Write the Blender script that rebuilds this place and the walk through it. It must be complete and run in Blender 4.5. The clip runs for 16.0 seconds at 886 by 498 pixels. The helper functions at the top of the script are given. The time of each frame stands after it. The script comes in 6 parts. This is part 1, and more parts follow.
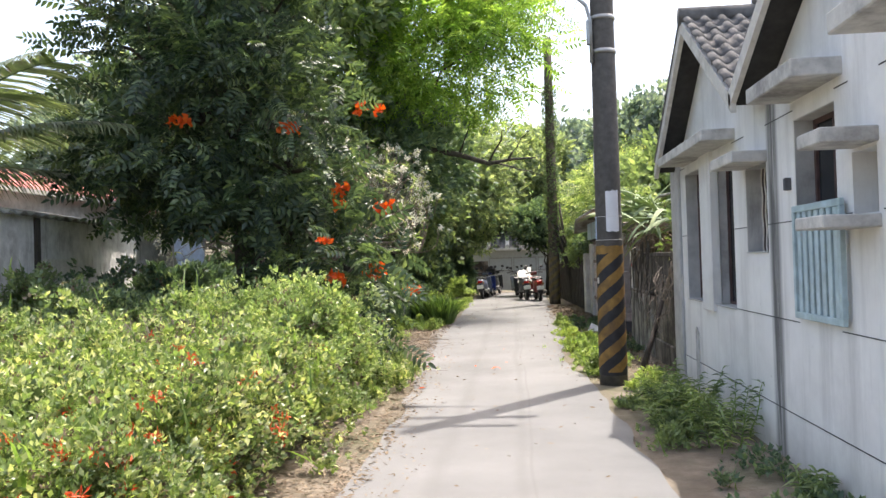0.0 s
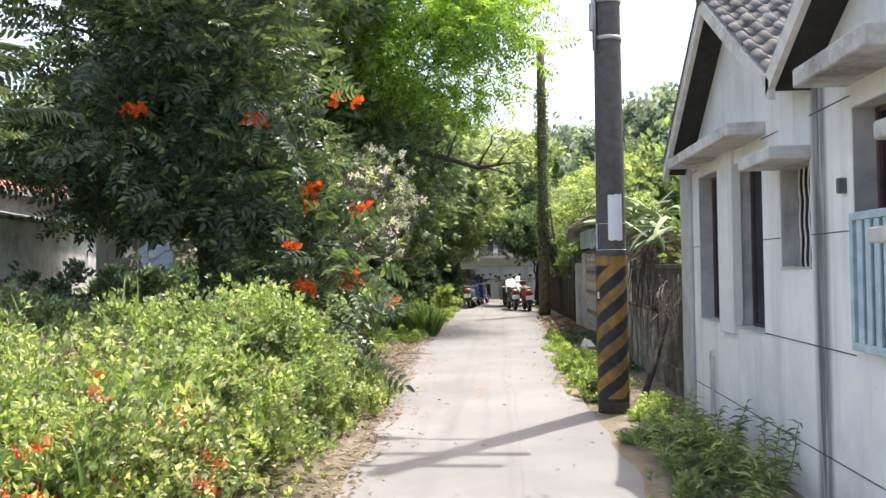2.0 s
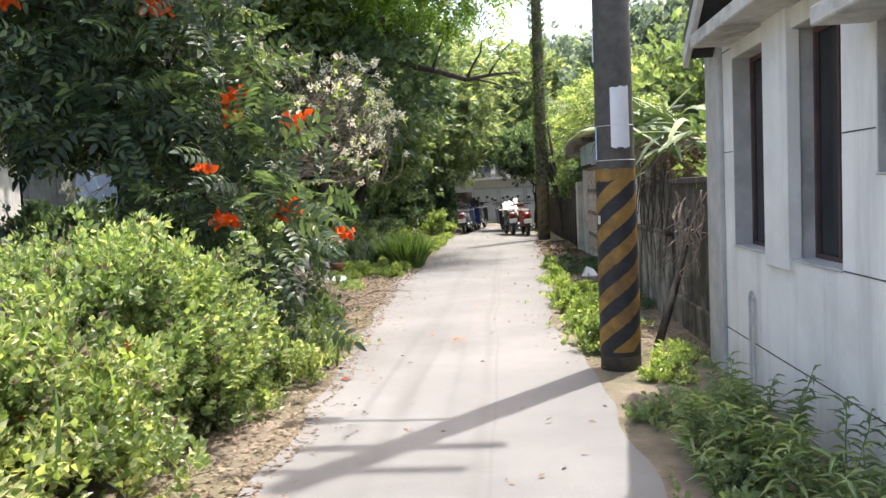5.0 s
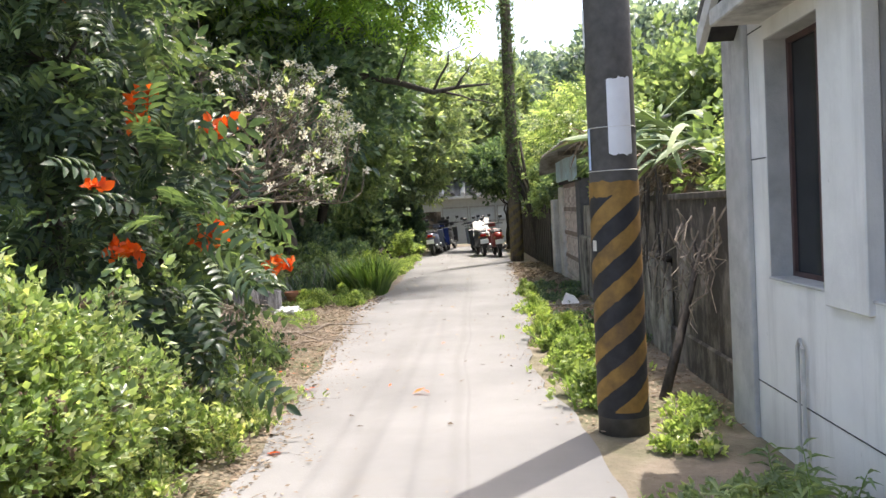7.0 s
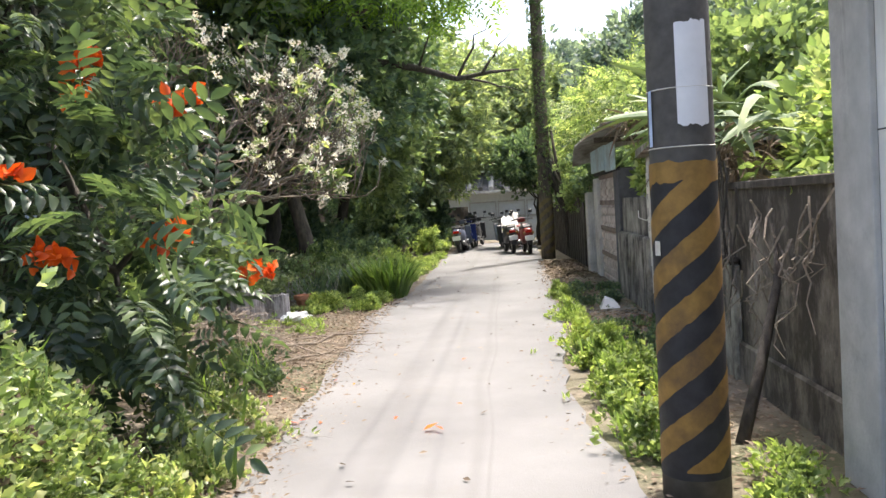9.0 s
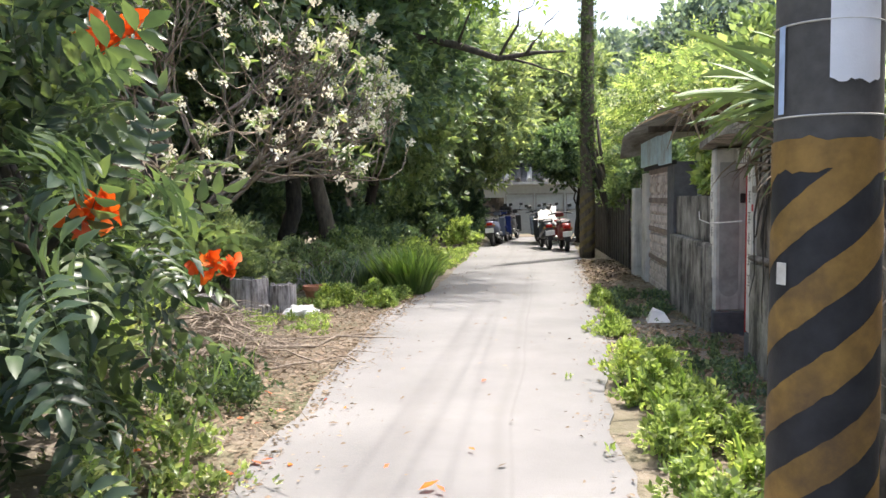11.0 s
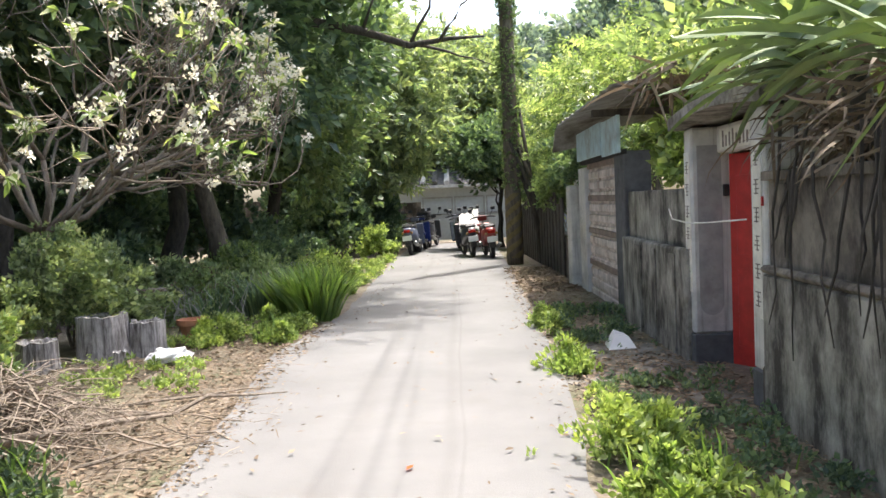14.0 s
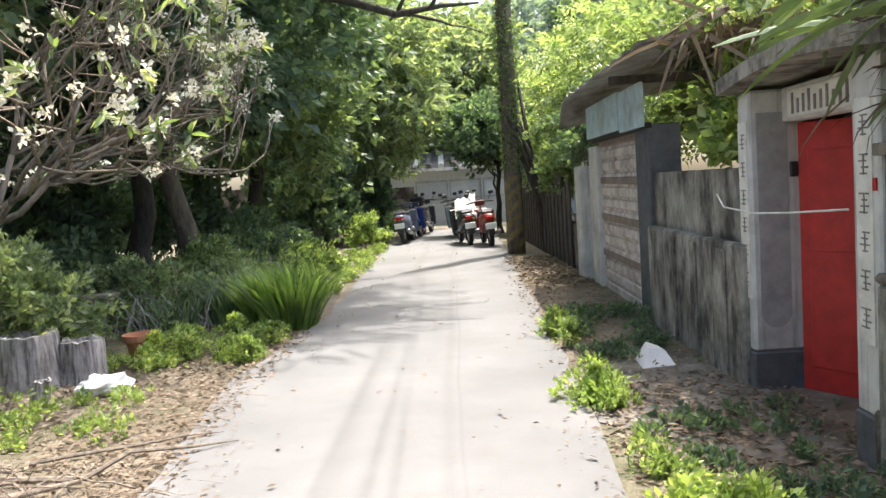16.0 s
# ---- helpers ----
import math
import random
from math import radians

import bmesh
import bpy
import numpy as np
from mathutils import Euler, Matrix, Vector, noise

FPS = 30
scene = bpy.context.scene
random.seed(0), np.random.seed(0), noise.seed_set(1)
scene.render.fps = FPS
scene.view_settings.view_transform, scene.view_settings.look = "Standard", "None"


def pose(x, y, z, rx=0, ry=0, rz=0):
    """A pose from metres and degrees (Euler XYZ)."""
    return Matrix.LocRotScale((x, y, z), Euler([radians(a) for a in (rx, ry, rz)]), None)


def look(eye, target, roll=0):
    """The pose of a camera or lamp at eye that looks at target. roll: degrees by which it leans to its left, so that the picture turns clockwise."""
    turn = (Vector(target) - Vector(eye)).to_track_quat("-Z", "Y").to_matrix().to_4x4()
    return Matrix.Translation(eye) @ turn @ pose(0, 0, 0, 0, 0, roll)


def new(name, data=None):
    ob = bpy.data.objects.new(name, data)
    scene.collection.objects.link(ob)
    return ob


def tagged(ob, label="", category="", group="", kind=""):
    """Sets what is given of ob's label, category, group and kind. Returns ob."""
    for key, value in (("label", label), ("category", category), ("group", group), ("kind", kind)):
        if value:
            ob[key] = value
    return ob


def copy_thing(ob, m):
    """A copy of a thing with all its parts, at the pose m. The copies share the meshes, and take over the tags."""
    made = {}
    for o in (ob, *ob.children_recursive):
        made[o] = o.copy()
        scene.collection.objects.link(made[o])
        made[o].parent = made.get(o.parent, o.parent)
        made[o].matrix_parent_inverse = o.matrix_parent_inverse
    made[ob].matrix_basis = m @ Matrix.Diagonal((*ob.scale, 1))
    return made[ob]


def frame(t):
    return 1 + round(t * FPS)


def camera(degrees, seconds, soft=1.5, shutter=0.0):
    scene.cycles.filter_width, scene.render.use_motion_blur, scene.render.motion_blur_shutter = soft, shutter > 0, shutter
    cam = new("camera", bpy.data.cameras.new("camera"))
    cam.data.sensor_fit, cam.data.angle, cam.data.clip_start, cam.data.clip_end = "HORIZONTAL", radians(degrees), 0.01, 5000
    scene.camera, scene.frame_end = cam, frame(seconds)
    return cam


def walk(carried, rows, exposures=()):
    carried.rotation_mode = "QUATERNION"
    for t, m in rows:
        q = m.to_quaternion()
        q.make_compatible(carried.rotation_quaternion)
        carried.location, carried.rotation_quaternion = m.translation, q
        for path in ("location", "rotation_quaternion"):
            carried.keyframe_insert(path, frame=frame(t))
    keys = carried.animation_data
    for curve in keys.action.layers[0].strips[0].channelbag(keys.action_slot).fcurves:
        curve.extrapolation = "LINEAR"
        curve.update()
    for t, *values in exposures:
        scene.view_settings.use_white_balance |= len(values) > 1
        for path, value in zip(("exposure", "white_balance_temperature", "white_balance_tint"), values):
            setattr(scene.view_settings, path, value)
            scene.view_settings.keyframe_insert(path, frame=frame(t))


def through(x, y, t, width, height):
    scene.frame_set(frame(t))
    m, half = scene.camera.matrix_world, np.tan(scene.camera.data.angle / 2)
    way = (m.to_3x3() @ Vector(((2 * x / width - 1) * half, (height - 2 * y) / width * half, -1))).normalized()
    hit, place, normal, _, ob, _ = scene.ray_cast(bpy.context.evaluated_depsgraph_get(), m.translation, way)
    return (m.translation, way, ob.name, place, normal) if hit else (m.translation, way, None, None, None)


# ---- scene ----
cam = camera(58.0, 16.0)
PATH = [
    (0, (0.279, 0.856, 1.536), (0.106, 2.848, 1.568), -1.7),
    (0.5, (0.308, 1.283, 1.537), (0.245, 3.28, 1.618), -2.1),
    (1, (0.286, 1.391, 1.59), (0.101, 3.382, 1.586), -1.2),
    (1.5, (0.257, 1.741, 1.584), (0.195, 3.739, 1.527), -3.4),
    (2, (0.256, 1.935, 1.568), (0.113, 3.929, 1.616), -0.8),
    (2.5, (0.274, 2.339, 1.566), (0.254, 4.339, 1.561), -2.9),
    (3, (0.349, 2.715, 1.558), (0.36, 4.713, 1.654), -1.8),
    (3.5, (0.342, 2.89, 1.552), (0.312, 4.886, 1.681), -1.2),
    (4, (0.426, 3.25, 1.535), (0.365, 5.249, 1.566), -1.7),
    (6.5, (0.556, 4.933, 1.551), (0.287, 6.905, 1.36), -2.9),
    (7, (0.523, 5.335, 1.54), (0.439, 7.331, 1.444), -3.1),
    (7.5, (0.517, 5.581, 1.541), (0.4, 7.577, 1.573), -2.9),
    (8, (0.497, 5.871, 1.511), (0.311, 7.862, 1.492), -3.3),
    (8.5, (0.562, 6.278, 1.52), (0.408, 8.27, 1.437), -4.0),
    (11, (0.554, 8.005, 1.502), (0.308, 9.986, 1.375), -0.6),
    (11.5, (0.533, 8.502, 1.507), (0.384, 10.494, 1.427), -3.2),
    (12, (0.525, 8.866, 1.487), (0.379, 10.853, 1.318), -2.5),
    (12.5, (0.474, 9.207, 1.502), (0.365, 11.201, 1.402), -3.2),
    (13, (0.503, 9.542, 1.483), (0.326, 11.534, 1.423), -1.9),
    (13.5, (0.47, 9.869, 1.481), (0.315, 11.861, 1.397), -2.0),
    (14, (0.413, 10.056, 1.479), (0.372, 12.052, 1.361), -2.6),
    (14.5, (0.467, 10.539, 1.505), (0.342, 12.533, 1.42), -2.5),
    (15, (0.374, 10.799, 1.528), (0.384, 12.799, 1.534), -2.8),
    (15.5, (0.371, 11.141, 1.522), (0.342, 13.138, 1.415), -1.6),
    (16, (0.417, 11.496, 1.518), (0.383, 13.489, 1.357), -3.7),
]
walk(cam, [(t, look(eye, target, roll)) for t, eye, target, roll in PATH], [(0, 1.68, 7000, 12), (1.2, 1.82, 7000, 12), (8.7, 1.83, 6900, 12), (10.8, 1.88, 6800, 12), (14, 1.93, 6800, 11), (16, 2.03, 6800, 10)])

# ---- light ----
SUN_EL, SUN_AZ = radians(69), math.atan2(0.62, 0.78)   # azimuth clockwise from +y
world = bpy.data.worlds.new("sky")
scene.world = world
world.use_nodes = True
wn = world.node_tree
sky = wn.nodes.new("ShaderNodeTexSky")
sky.sky_type, sky.sun_disc = "NISHITA", False
sky.sun_elevation, sky.sun_rotation = SUN_EL, SUN_AZ
sky.air_density, sky.dust_density, sky.ozone_density = 1.0, 4.0, 0.6
wn.links.new(sky.outputs[0], wn.nodes["Background"].inputs[0])
wn.nodes["Background"].inputs[1].default_value = 0.15
sun = bpy.data.lights.new("sun", "SUN")
sun.energy, sun.angle, sun.color = 2.25, radians(0.6), (1.0, 0.975, 0.94)
to_sun = Vector((math.cos(SUN_EL) * math.sin(SUN_AZ), math.cos(SUN_EL) * math.cos(SUN_AZ), math.sin(SUN_EL)))
new("sun", sun).matrix_world = look(to_sun * 60, (0, 0, 0))


# ---- materials ----
def nodes_of(name):
    m = bpy.data.materials.new(name)
    m.use_nodes = True
    nt = m.node_tree
    return m, nt, nt.nodes["Principled BSDF"]


def add(nt, kind, **sets):
    n = nt.nodes.new("ShaderNode" + kind)
    for k, v in sets.items():
        n.inputs[k.replace("_", " ")].default_value = v
    return n


def ramp(nt, src, stops):
    r = nt.nodes.new("ShaderNodeValToRGB")
    e = r.color_ramp.elements
    while len(e) < len(stops):
        e.new(0.5)
    for el, (p, c) in zip(e, stops):
        el.position, el.color = p, (*c, 1)
    nt.links.new(src, r.inputs[0])
    return r.outputs[0]


def mixed(nt, fac, a, b, mode="MIX"):
    n = nt.nodes.new("ShaderNodeMix")
    n.data_type, n.blend_type = "RGBA", mode
    for sock, v in ((n.inputs[0], fac), (n.inputs[6], a), (n.inputs[7], b)):
        if isinstance(v, (int, float)):
            sock.default_value = v
        elif isinstance(v, tuple):
            sock.default_value = (*v, 1)
        else:
            nt.links.new(v, sock)
    return n.outputs[2]


def where(nt, scale=(1, 1, 1)):
    g = nt.nodes.new("ShaderNodeNewGeometry")
    mp = nt.nodes.new("ShaderNodeMapping")
    mp.inputs["Scale"].default_value = scale
    nt.links.new(g.outputs["Position"], mp.inputs[0])
    return mp.outputs[0]


def noise_at(nt, vec, scale, detail=5.0, rough=0.6):
    n = add(nt, "TexNoise", Scale=scale, Detail=detail, Roughness=rough)
    nt.links.new(vec, n.inputs["Vector"])
    return n.outputs["Fac"]


def bump(nt, bsdf, height, strength, distance):
    b = add(nt, "Bump", Strength=strength, Distance=distance)
    nt.links.new(height, b.inputs["Height"])
    nt.links.new(b.outputs[0], bsdf.inputs["Normal"])


def plain(name, col, rough=0.6, metal=0.0, spread=0.18, scale=9.0, relief=0.15, dirt=None, dirt_at=0.62):
    """A painted or natural surface: two scales of variation, optional blotches of dirt, fine relief."""
    m, nt, b = nodes_of(name)
    v = where(nt)
    lo = tuple(c * (1 - spread) for c in col)
    hi = tuple(min(1, c * (1 + spread)) for c in col)
    c = ramp(nt, noise_at(nt, v, scale), [(0.3, lo), (0.7, hi)])
    if dirt:
        big = noise_at(nt, v, 1.7, 8, 0.7)
        c = mixed(nt, ramp(nt, big, [(dirt_at - 0.1, (0, 0, 0)), (dirt_at + 0.08, (1, 1, 1))]), c, dirt)
    nt.links.new(c, b.inputs["Base Color"])
    b.inputs["Roughness"].default_value, b.inputs["Metallic"].default_value = rough, metal
    if relief:
        bump(nt, b, noise_at(nt, v, scale * 12, 4), relief, 0.01)
    return m


def streaked(name, col, dark, rough=0.9, amount=0.55, fine=14.0, tall=0.5):
    """Weathered concrete with run-down stains."""
    m, nt, b = nodes_of(name)
    c = ramp(nt, noise_at(nt, where(nt), 5.0, 7), [(0.25, tuple(x * 0.75 for x in col)), (0.75, tuple(x * 1.2 for x in col))])
    run = noise_at(nt, where(nt, (fine, fine, tall)), 1.0, 8, 0.72)
    c = mixed(nt, ramp(nt, run, [(amount - 0.08, (0, 0, 0)), (amount + 0.12, (1, 1, 1))]), c, dark)
    blotch = noise_at(nt, where(nt), 0.9, 8, 0.7)
    c = mixed(nt, ramp(nt, blotch, [(0.52, (0, 0, 0)), (0.72, (0.75, 0.75, 0.75))]), c, tuple(x * 0.6 for x in dark))
    nt.links.new(c, b.inputs["Base Color"])
    b.inputs["Roughness"].default_value = rough
    bump(nt, b, noise_at(nt, where(nt), 45, 6), 0.35, 0.01)
    return m


def leafy(name, dark, mid, light, through=0.4, rough=0.45, patch=0.8, shine=0.5):
    """Leaves: each differs, larger patches differ, and light comes through."""
    m, nt, b = nodes_of(name)
    g = nt.nodes.new("ShaderNodeNewGeometry")
    green = dark[1] > dark[0]
    if green:
        dark, mid, light = [(r * 1.16, gr, bl * 2.3) for r, gr, bl in (dark, mid, light)]
    c = ramp(nt, g.outputs["Random Per Island"], [(0.0, dark), (0.55, mid), (1.0, light)])
    big = noise_at(nt, where(nt), patch, 3)
    c = mixed(nt, ramp(nt, big, [(0.35, (0, 0, 0)), (0.7, (0.6, 0.6, 0.6))]), c, mid)
    if green:
        # noise patches of tone that imitate shadowed gaps and lit leaf tops
        sun_shade_tone = ramp(nt, noise_at(nt, where(nt), 2.6, 4), [(0.36, (0.66, 0.70, 0.72)), (0.52, (1.16, 1.16, 1.1)), (0.68, (1.55, 1.42, 1.2))])
        c = mixed(nt, 1.0, c, sun_shade_tone, "MULTIPLY")
    nt.links.new(c, b.inputs["Base Color"])
    b.inputs["Roughness"].default_value = rough
    b.inputs["Specular IOR Level"].default_value = shine
    t = nt.nodes.new("ShaderNodeBsdfTranslucent")
    warm = mixed(nt, 1.0, c, (1.25, 1.3, 0.62) if green else (1.0, 0.95, 0.85), "MULTIPLY")
    nt.links.new(warm, t.inputs[0])
    mx = nt.nodes.new("ShaderNodeMixShader")
    mx.inputs[0].default_value = through
    nt.links.new(b.outputs[0], mx.inputs[1])
    nt.links.new(t.outputs[0], mx.inputs[2])
    nt.links.new(mx.outputs[0], nt.nodes["Material Output"].inputs[0])
    return m


def bark(name, col, dark):
    m, nt, b = nodes_of(name)
    n = noise_at(nt, where(nt, (14, 14, 3)), 1.0, 7, 0.65)
    nt.links.new(ramp(nt, n, [(0.3, dark), (0.7, col)]), b.inputs["Base Color"])
    b.inputs["Roughness"].default_value = 0.9
    bump(nt, b, n, 0.7, 0.03)
    return m


def road_material():
    m, nt, b = nodes_of("worn_concrete")
    v = where(nt)
    c = ramp(nt, noise_at(nt, v, 0.7, 6), [(0.3, (0.130, 0.131, 0.131)), (0.7, (0.205, 0.205, 0.203))])
    c = mixed(nt, ramp(nt, noise_at(nt, v, 60, 3), [(0.35, (0, 0, 0)), (0.75, (0.5, 0.5, 0.5))]), c, (0.17, 0.165, 0.16))
    # wheel tracks worn darker, wandering along the lane
    sep = nt.nodes.new("ShaderNodeSeparateXYZ")
    nt.links.new(v, sep.inputs[0])
    wander = noise_at(nt, where(nt, (0.02, 0.16, 1)), 1.0, 2)
    def math_node(op, a, bb):
        n = nt.nodes.new("ShaderNodeMath")
        n.operation = op
        for i, x in enumerate((a, bb)):
            if isinstance(x, (int, float)):
                n.inputs[i].default_value = x
            else:
                nt.links.new(x, n.inputs[i])
        return n.outputs[0]
    x = math_node("SUBTRACT", sep.outputs[0], math_node("MULTIPLY", math_node("SUBTRACT", wander, 0.5), 0.35))
    patchy = noise_at(nt, where(nt, (3, 0.5, 1)), 1.0, 6, 0.7)
    for centre, wide in ((-0.3, 0.10), (0.3, 0.06), (0.38, 0.02)):
        d = math_node("ABSOLUTE", math_node("SUBTRACT", x, centre), 0)
        soft = nt.nodes.new("ShaderNodeMapRange")
        soft.inputs[1].default_value, soft.inputs[2].default_value = wide, wide * 0.2
        nt.links.new(d, soft.inputs[0])
        amount = math_node("MULTIPLY", soft.outputs[0], math_node("MULTIPLY", patchy, 0.55))
        c = mixed(nt, amount, c, (0.115, 0.112, 0.108))
    c = mixed(nt, ramp(nt, noise_at(nt, v, 1.6, 8, 0.75), [(0.57, (0, 0, 0)), (0.75, (0.6, 0.6, 0.6))]), c, (0.16, 0.15, 0.135))
    nt.links.new(c, b.inputs["Base Color"])
    b.inputs["Roughness"].default_value = 0.88
    bump(nt, b, noise_at(nt, v, 90, 5), 0.35, 0.01)
    return m


def house_wall_material():
    m, nt, b = nodes_of("white_render")
    v = where(nt)
    c = ramp(nt, noise_at(nt, v, 2.2, 6), [(0.3, (0.69, 0.68, 0.66)), (0.7, (0.80, 0.79, 0.765))])
    run = noise_at(nt, where(nt, (3.5, 3.5, 0.35)), 1.0, 7, 0.7)
    c = mixed(nt, ramp(nt, run, [(0.5, (0, 0, 0)), (0.74, (0.62, 0.62, 0.62))]), c, (0.40, 0.39, 0.37))
    c = mixed(nt, ramp(nt, noise_at(nt, v, 0.8, 8, 0.7), [(0.48, (0, 0, 0)), (0.7, (0.5, 0.5, 0.5))]), c, (0.46, 0.45, 0.43))
    spots = noise_at(nt, v, 11, 3)
    c = mixed(nt, ramp(nt, spots, [(0.72, (0, 0, 0)), (0.78, (0.5, 0.5, 0.5))]), c, (0.35, 0.33, 0.3))
    sep = nt.nodes.new("ShaderNodeSeparateXYZ")
    nt.links.new(v, sep.inputs[0])
    band = nt.nodes.new("ShaderNodeMath")
    band.operation = "ABSOLUTE"
    off = nt.nodes.new("ShaderNodeMath")
    off.operation = "SUBTRACT"
    off.inputs[1].default_value = 7.10
    nt.links.new(sep.outputs[1], off.inputs[0])
    nt.links.new(off.outputs[0], band.inputs[0])
    near = nt.nodes.new("ShaderNodeMapRange")
    near.inputs[1].default_value, near.inputs[2].default_value = 0.15, 0.06
    nt.links.new(band.outputs[0], near.inputs[0])
    soot = ramp(nt, noise_at(nt, where(nt, (6, 16, 0.8)), 1.0, 6, 0.7), [(0.2, (0.1, 0.1, 0.1)), (0.5, (0.95, 0.95, 0.95))])
    c = mixed(nt, mixed(nt, 1.0, near.outputs[0], soot, "MULTIPLY"), c, (0.09, 0.09, 0.09))
    # splashed mud on the lowest band
    low = nt.nodes.new("ShaderNodeMapRange")
    low.inputs[1].default_value, low.inputs[2].default_value, low.inputs[4].default_value = 0.34, 0.0, 0.7
    nt.links.new(sep.outputs[2], low.inputs[0])
    mud = mixed(nt, 1.0, low.outputs[0], noise_at(nt, v, 4, 6), "MULTIPLY")
    c = mixed(nt, mud, c, (0.3, 0.27, 0.22))
    nt.links.new(c, b.inputs["Base Color"])
    b.inputs["Roughness"].default_value = 0.85
    bump(nt, b, noise_at(nt, v, 70, 5), 0.25, 0.008)
    return m


def glass_material(name, tint):
    m, nt, b = nodes_of(name)
    b.inputs["Base Color"].default_value = (*tint, 1)
    b.inputs["Roughness"].default_value = 0.18
    b.inputs["Specular IOR Level"].default_value = 0.25
    return m


M_ROAD = road_material()
M_HOUSE = house_wall_material()
# grey of the pilaster; on the window reveals the same grey paints in shade
M_GREYRENDER_SHADE = streaked("grey_render_reveal_shade", (0.43, 0.43, 0.42), (0.16, 0.155, 0.15), amount=0.66, fine=5.0, tall=0.6)
M_CANOPY = plain("grey_concrete_ledge", (0.50, 0.49, 0.46), 0.9, dirt=(0.22, 0.21, 0.2), dirt_at=0.6)
M_GROOVE = plain("dark_joint", (0.06, 0.06, 0.06), 0.95)
M_TILE = plain("old_grey_tile", (0.12, 0.115, 0.11), 0.85, spread=0.5, scale=7, relief=0.4)
M_VERGE = plain("weathered_white_board", (0.55, 0.53, 0.49), 0.8, dirt=(0.25, 0.23, 0.2))
M_SOFFIT = plain("near_black_soffit", (0.03, 0.028, 0.026), 0.95, spread=0.4)
M_BLUE = plain("pale_blue_paint", (0.38, 0.49, 0.52), 0.55, dirt=(0.25, 0.3, 0.3), dirt_at=0.66)
M_DARKGLASS = glass_material("dark_glass", (0.02, 0.022, 0.025))
M_WOODFRAME = plain("dark_red_frame", (0.08, 0.045, 0.042), 0.7, spread=0.4)
M_STEEL = plain("grey_steel", (0.35, 0.35, 0.34), 0.45, 0.8, relief=0.05)
M_POLE = plain("dark_pole_concrete", (0.085, 0.078, 0.07), 0.85, spread=0.25, scale=14)
M_YELLOW = plain("ochre_stripe_paint", (0.26, 0.145, 0.035), 0.75, spread=0.3, scale=12, dirt=(0.12, 0.07, 0.03), dirt_at=0.6)
M_BLACK = plain("black_stripe_paint", (0.022, 0.021, 0.023), 0.7, spread=0.4, scale=12)
M_WHITE = plain("white_patch_paint", (0.75, 0.75, 0.77), 0.7, spread=0.05, dirt=(0.45, 0.44, 0.42), dirt_at=0.68)
M_YARD = streaked("stained_yard_wall", (0.28, 0.24, 0.20), (0.055, 0.045, 0.036), amount=0.45, fine=2.4, tall=1.3)
M_YARD2 = streaked("pale_streaked_wall", (0.40, 0.37, 0.32), (0.06, 0.052, 0.044), amount=0.47, fine=3.0, tall=1.3)
M_COLUMN = streaked("gate_column_plaster", (0.60, 0.58, 0.54), (0.25, 0.23, 0.2), amount=0.62)
M_SLAB = streaked("mossy_roof_slab", (0.36, 0.33, 0.29), (0.09, 0.08, 0.06), amount=0.5, fine=4.0, tall=4.0)
M_DADO = plain("dark_grey_dado", (0.10, 0.10, 0.105), 0.85, spread=0.3)
M_RED = plain("red_gate_paint", (0.50, 0.03, 0.025), 0.5, spread=0.2, dirt=(0.25, 0.02, 0.02), dirt_at=0.66)
M_PAPER = plain("pale_paper", (0.70, 0.67, 0.60), 0.9, dirt=(0.4, 0.33, 0.28), dirt_at=0.64)
M_INK = plain("faded_ink", (0.22, 0.19, 0.17), 0.9, spread=0.5)
M_SHUTTER = plain("brown_white_shutter", (0.62, 0.54, 0.50), 0.7, spread=0.35, scale=6, dirt=(0.30, 0.20, 0.16), dirt_at=0.6)
M_OLDRAIL = plain("brown_shutter_rail", (0.24, 0.18, 0.15), 0.75, spread=0.35, scale=6)
M_SHEET = plain("grey_roof_sheet", (0.32, 0.315, 0.30), 0.75, dirt=(0.11, 0.09, 0.07), dirt_at=0.55)
M_PALEBLUE = plain("pale_blue_sheet", (0.50, 0.64, 0.68), 0.6, dirt=(0.3, 0.3, 0.28), dirt_at=0.6)
M_REDROOF = plain("faded_red_sheet", (0.50, 0.13, 0.11), 0.6, dirt=(0.3, 0.12, 0.1))
M_SHEDWALL = streaked("shed_plaster", (0.70, 0.68, 0.65), (0.20, 0.16, 0.13), amount=0.64, fine=5.0, tall=0.6)
M_TARP = plain("blue_white_tarp", (0.45, 0.55, 0.72), 0.6, spread=0.2)
M_CONCRETE = plain("grey_concrete", (0.36, 0.35, 0.33), 0.9, dirt=(0.18, 0.17, 0.15))
M_CLOTH = plain("worn_white_cloth", (0.50, 0.49, 0.47), 0.8, spread=0.2)
M_OLDYELLOW = plain("faded_stripe_paint", (0.17, 0.125, 0.055), 0.85, spread=0.3)
M_FARGATE = plain("pale_grey_gate", (0.42, 0.45, 0.46), 0.6, spread=0.08)
M_POT = plain("terracotta", (0.42, 0.19, 0.11), 0.85, spread=0.2, dirt=(0.3, 0.25, 0.2))
M_BAG = plain("white_plastic_bag", (0.80, 0.80, 0.80), 0.4, spread=0.05)
M_STUMP = streaked("weathered_stump", (0.40, 0.38, 0.37), (0.07, 0.06, 0.055), amount=0.5, fine=22, tall=2)
M_BARK = bark("brown_bark", (0.20, 0.16, 0.12), (0.05, 0.04, 0.03))
M_DARKBARK = bark("dark_bark", (0.10, 0.085, 0.07), (0.025, 0.02, 0.018))
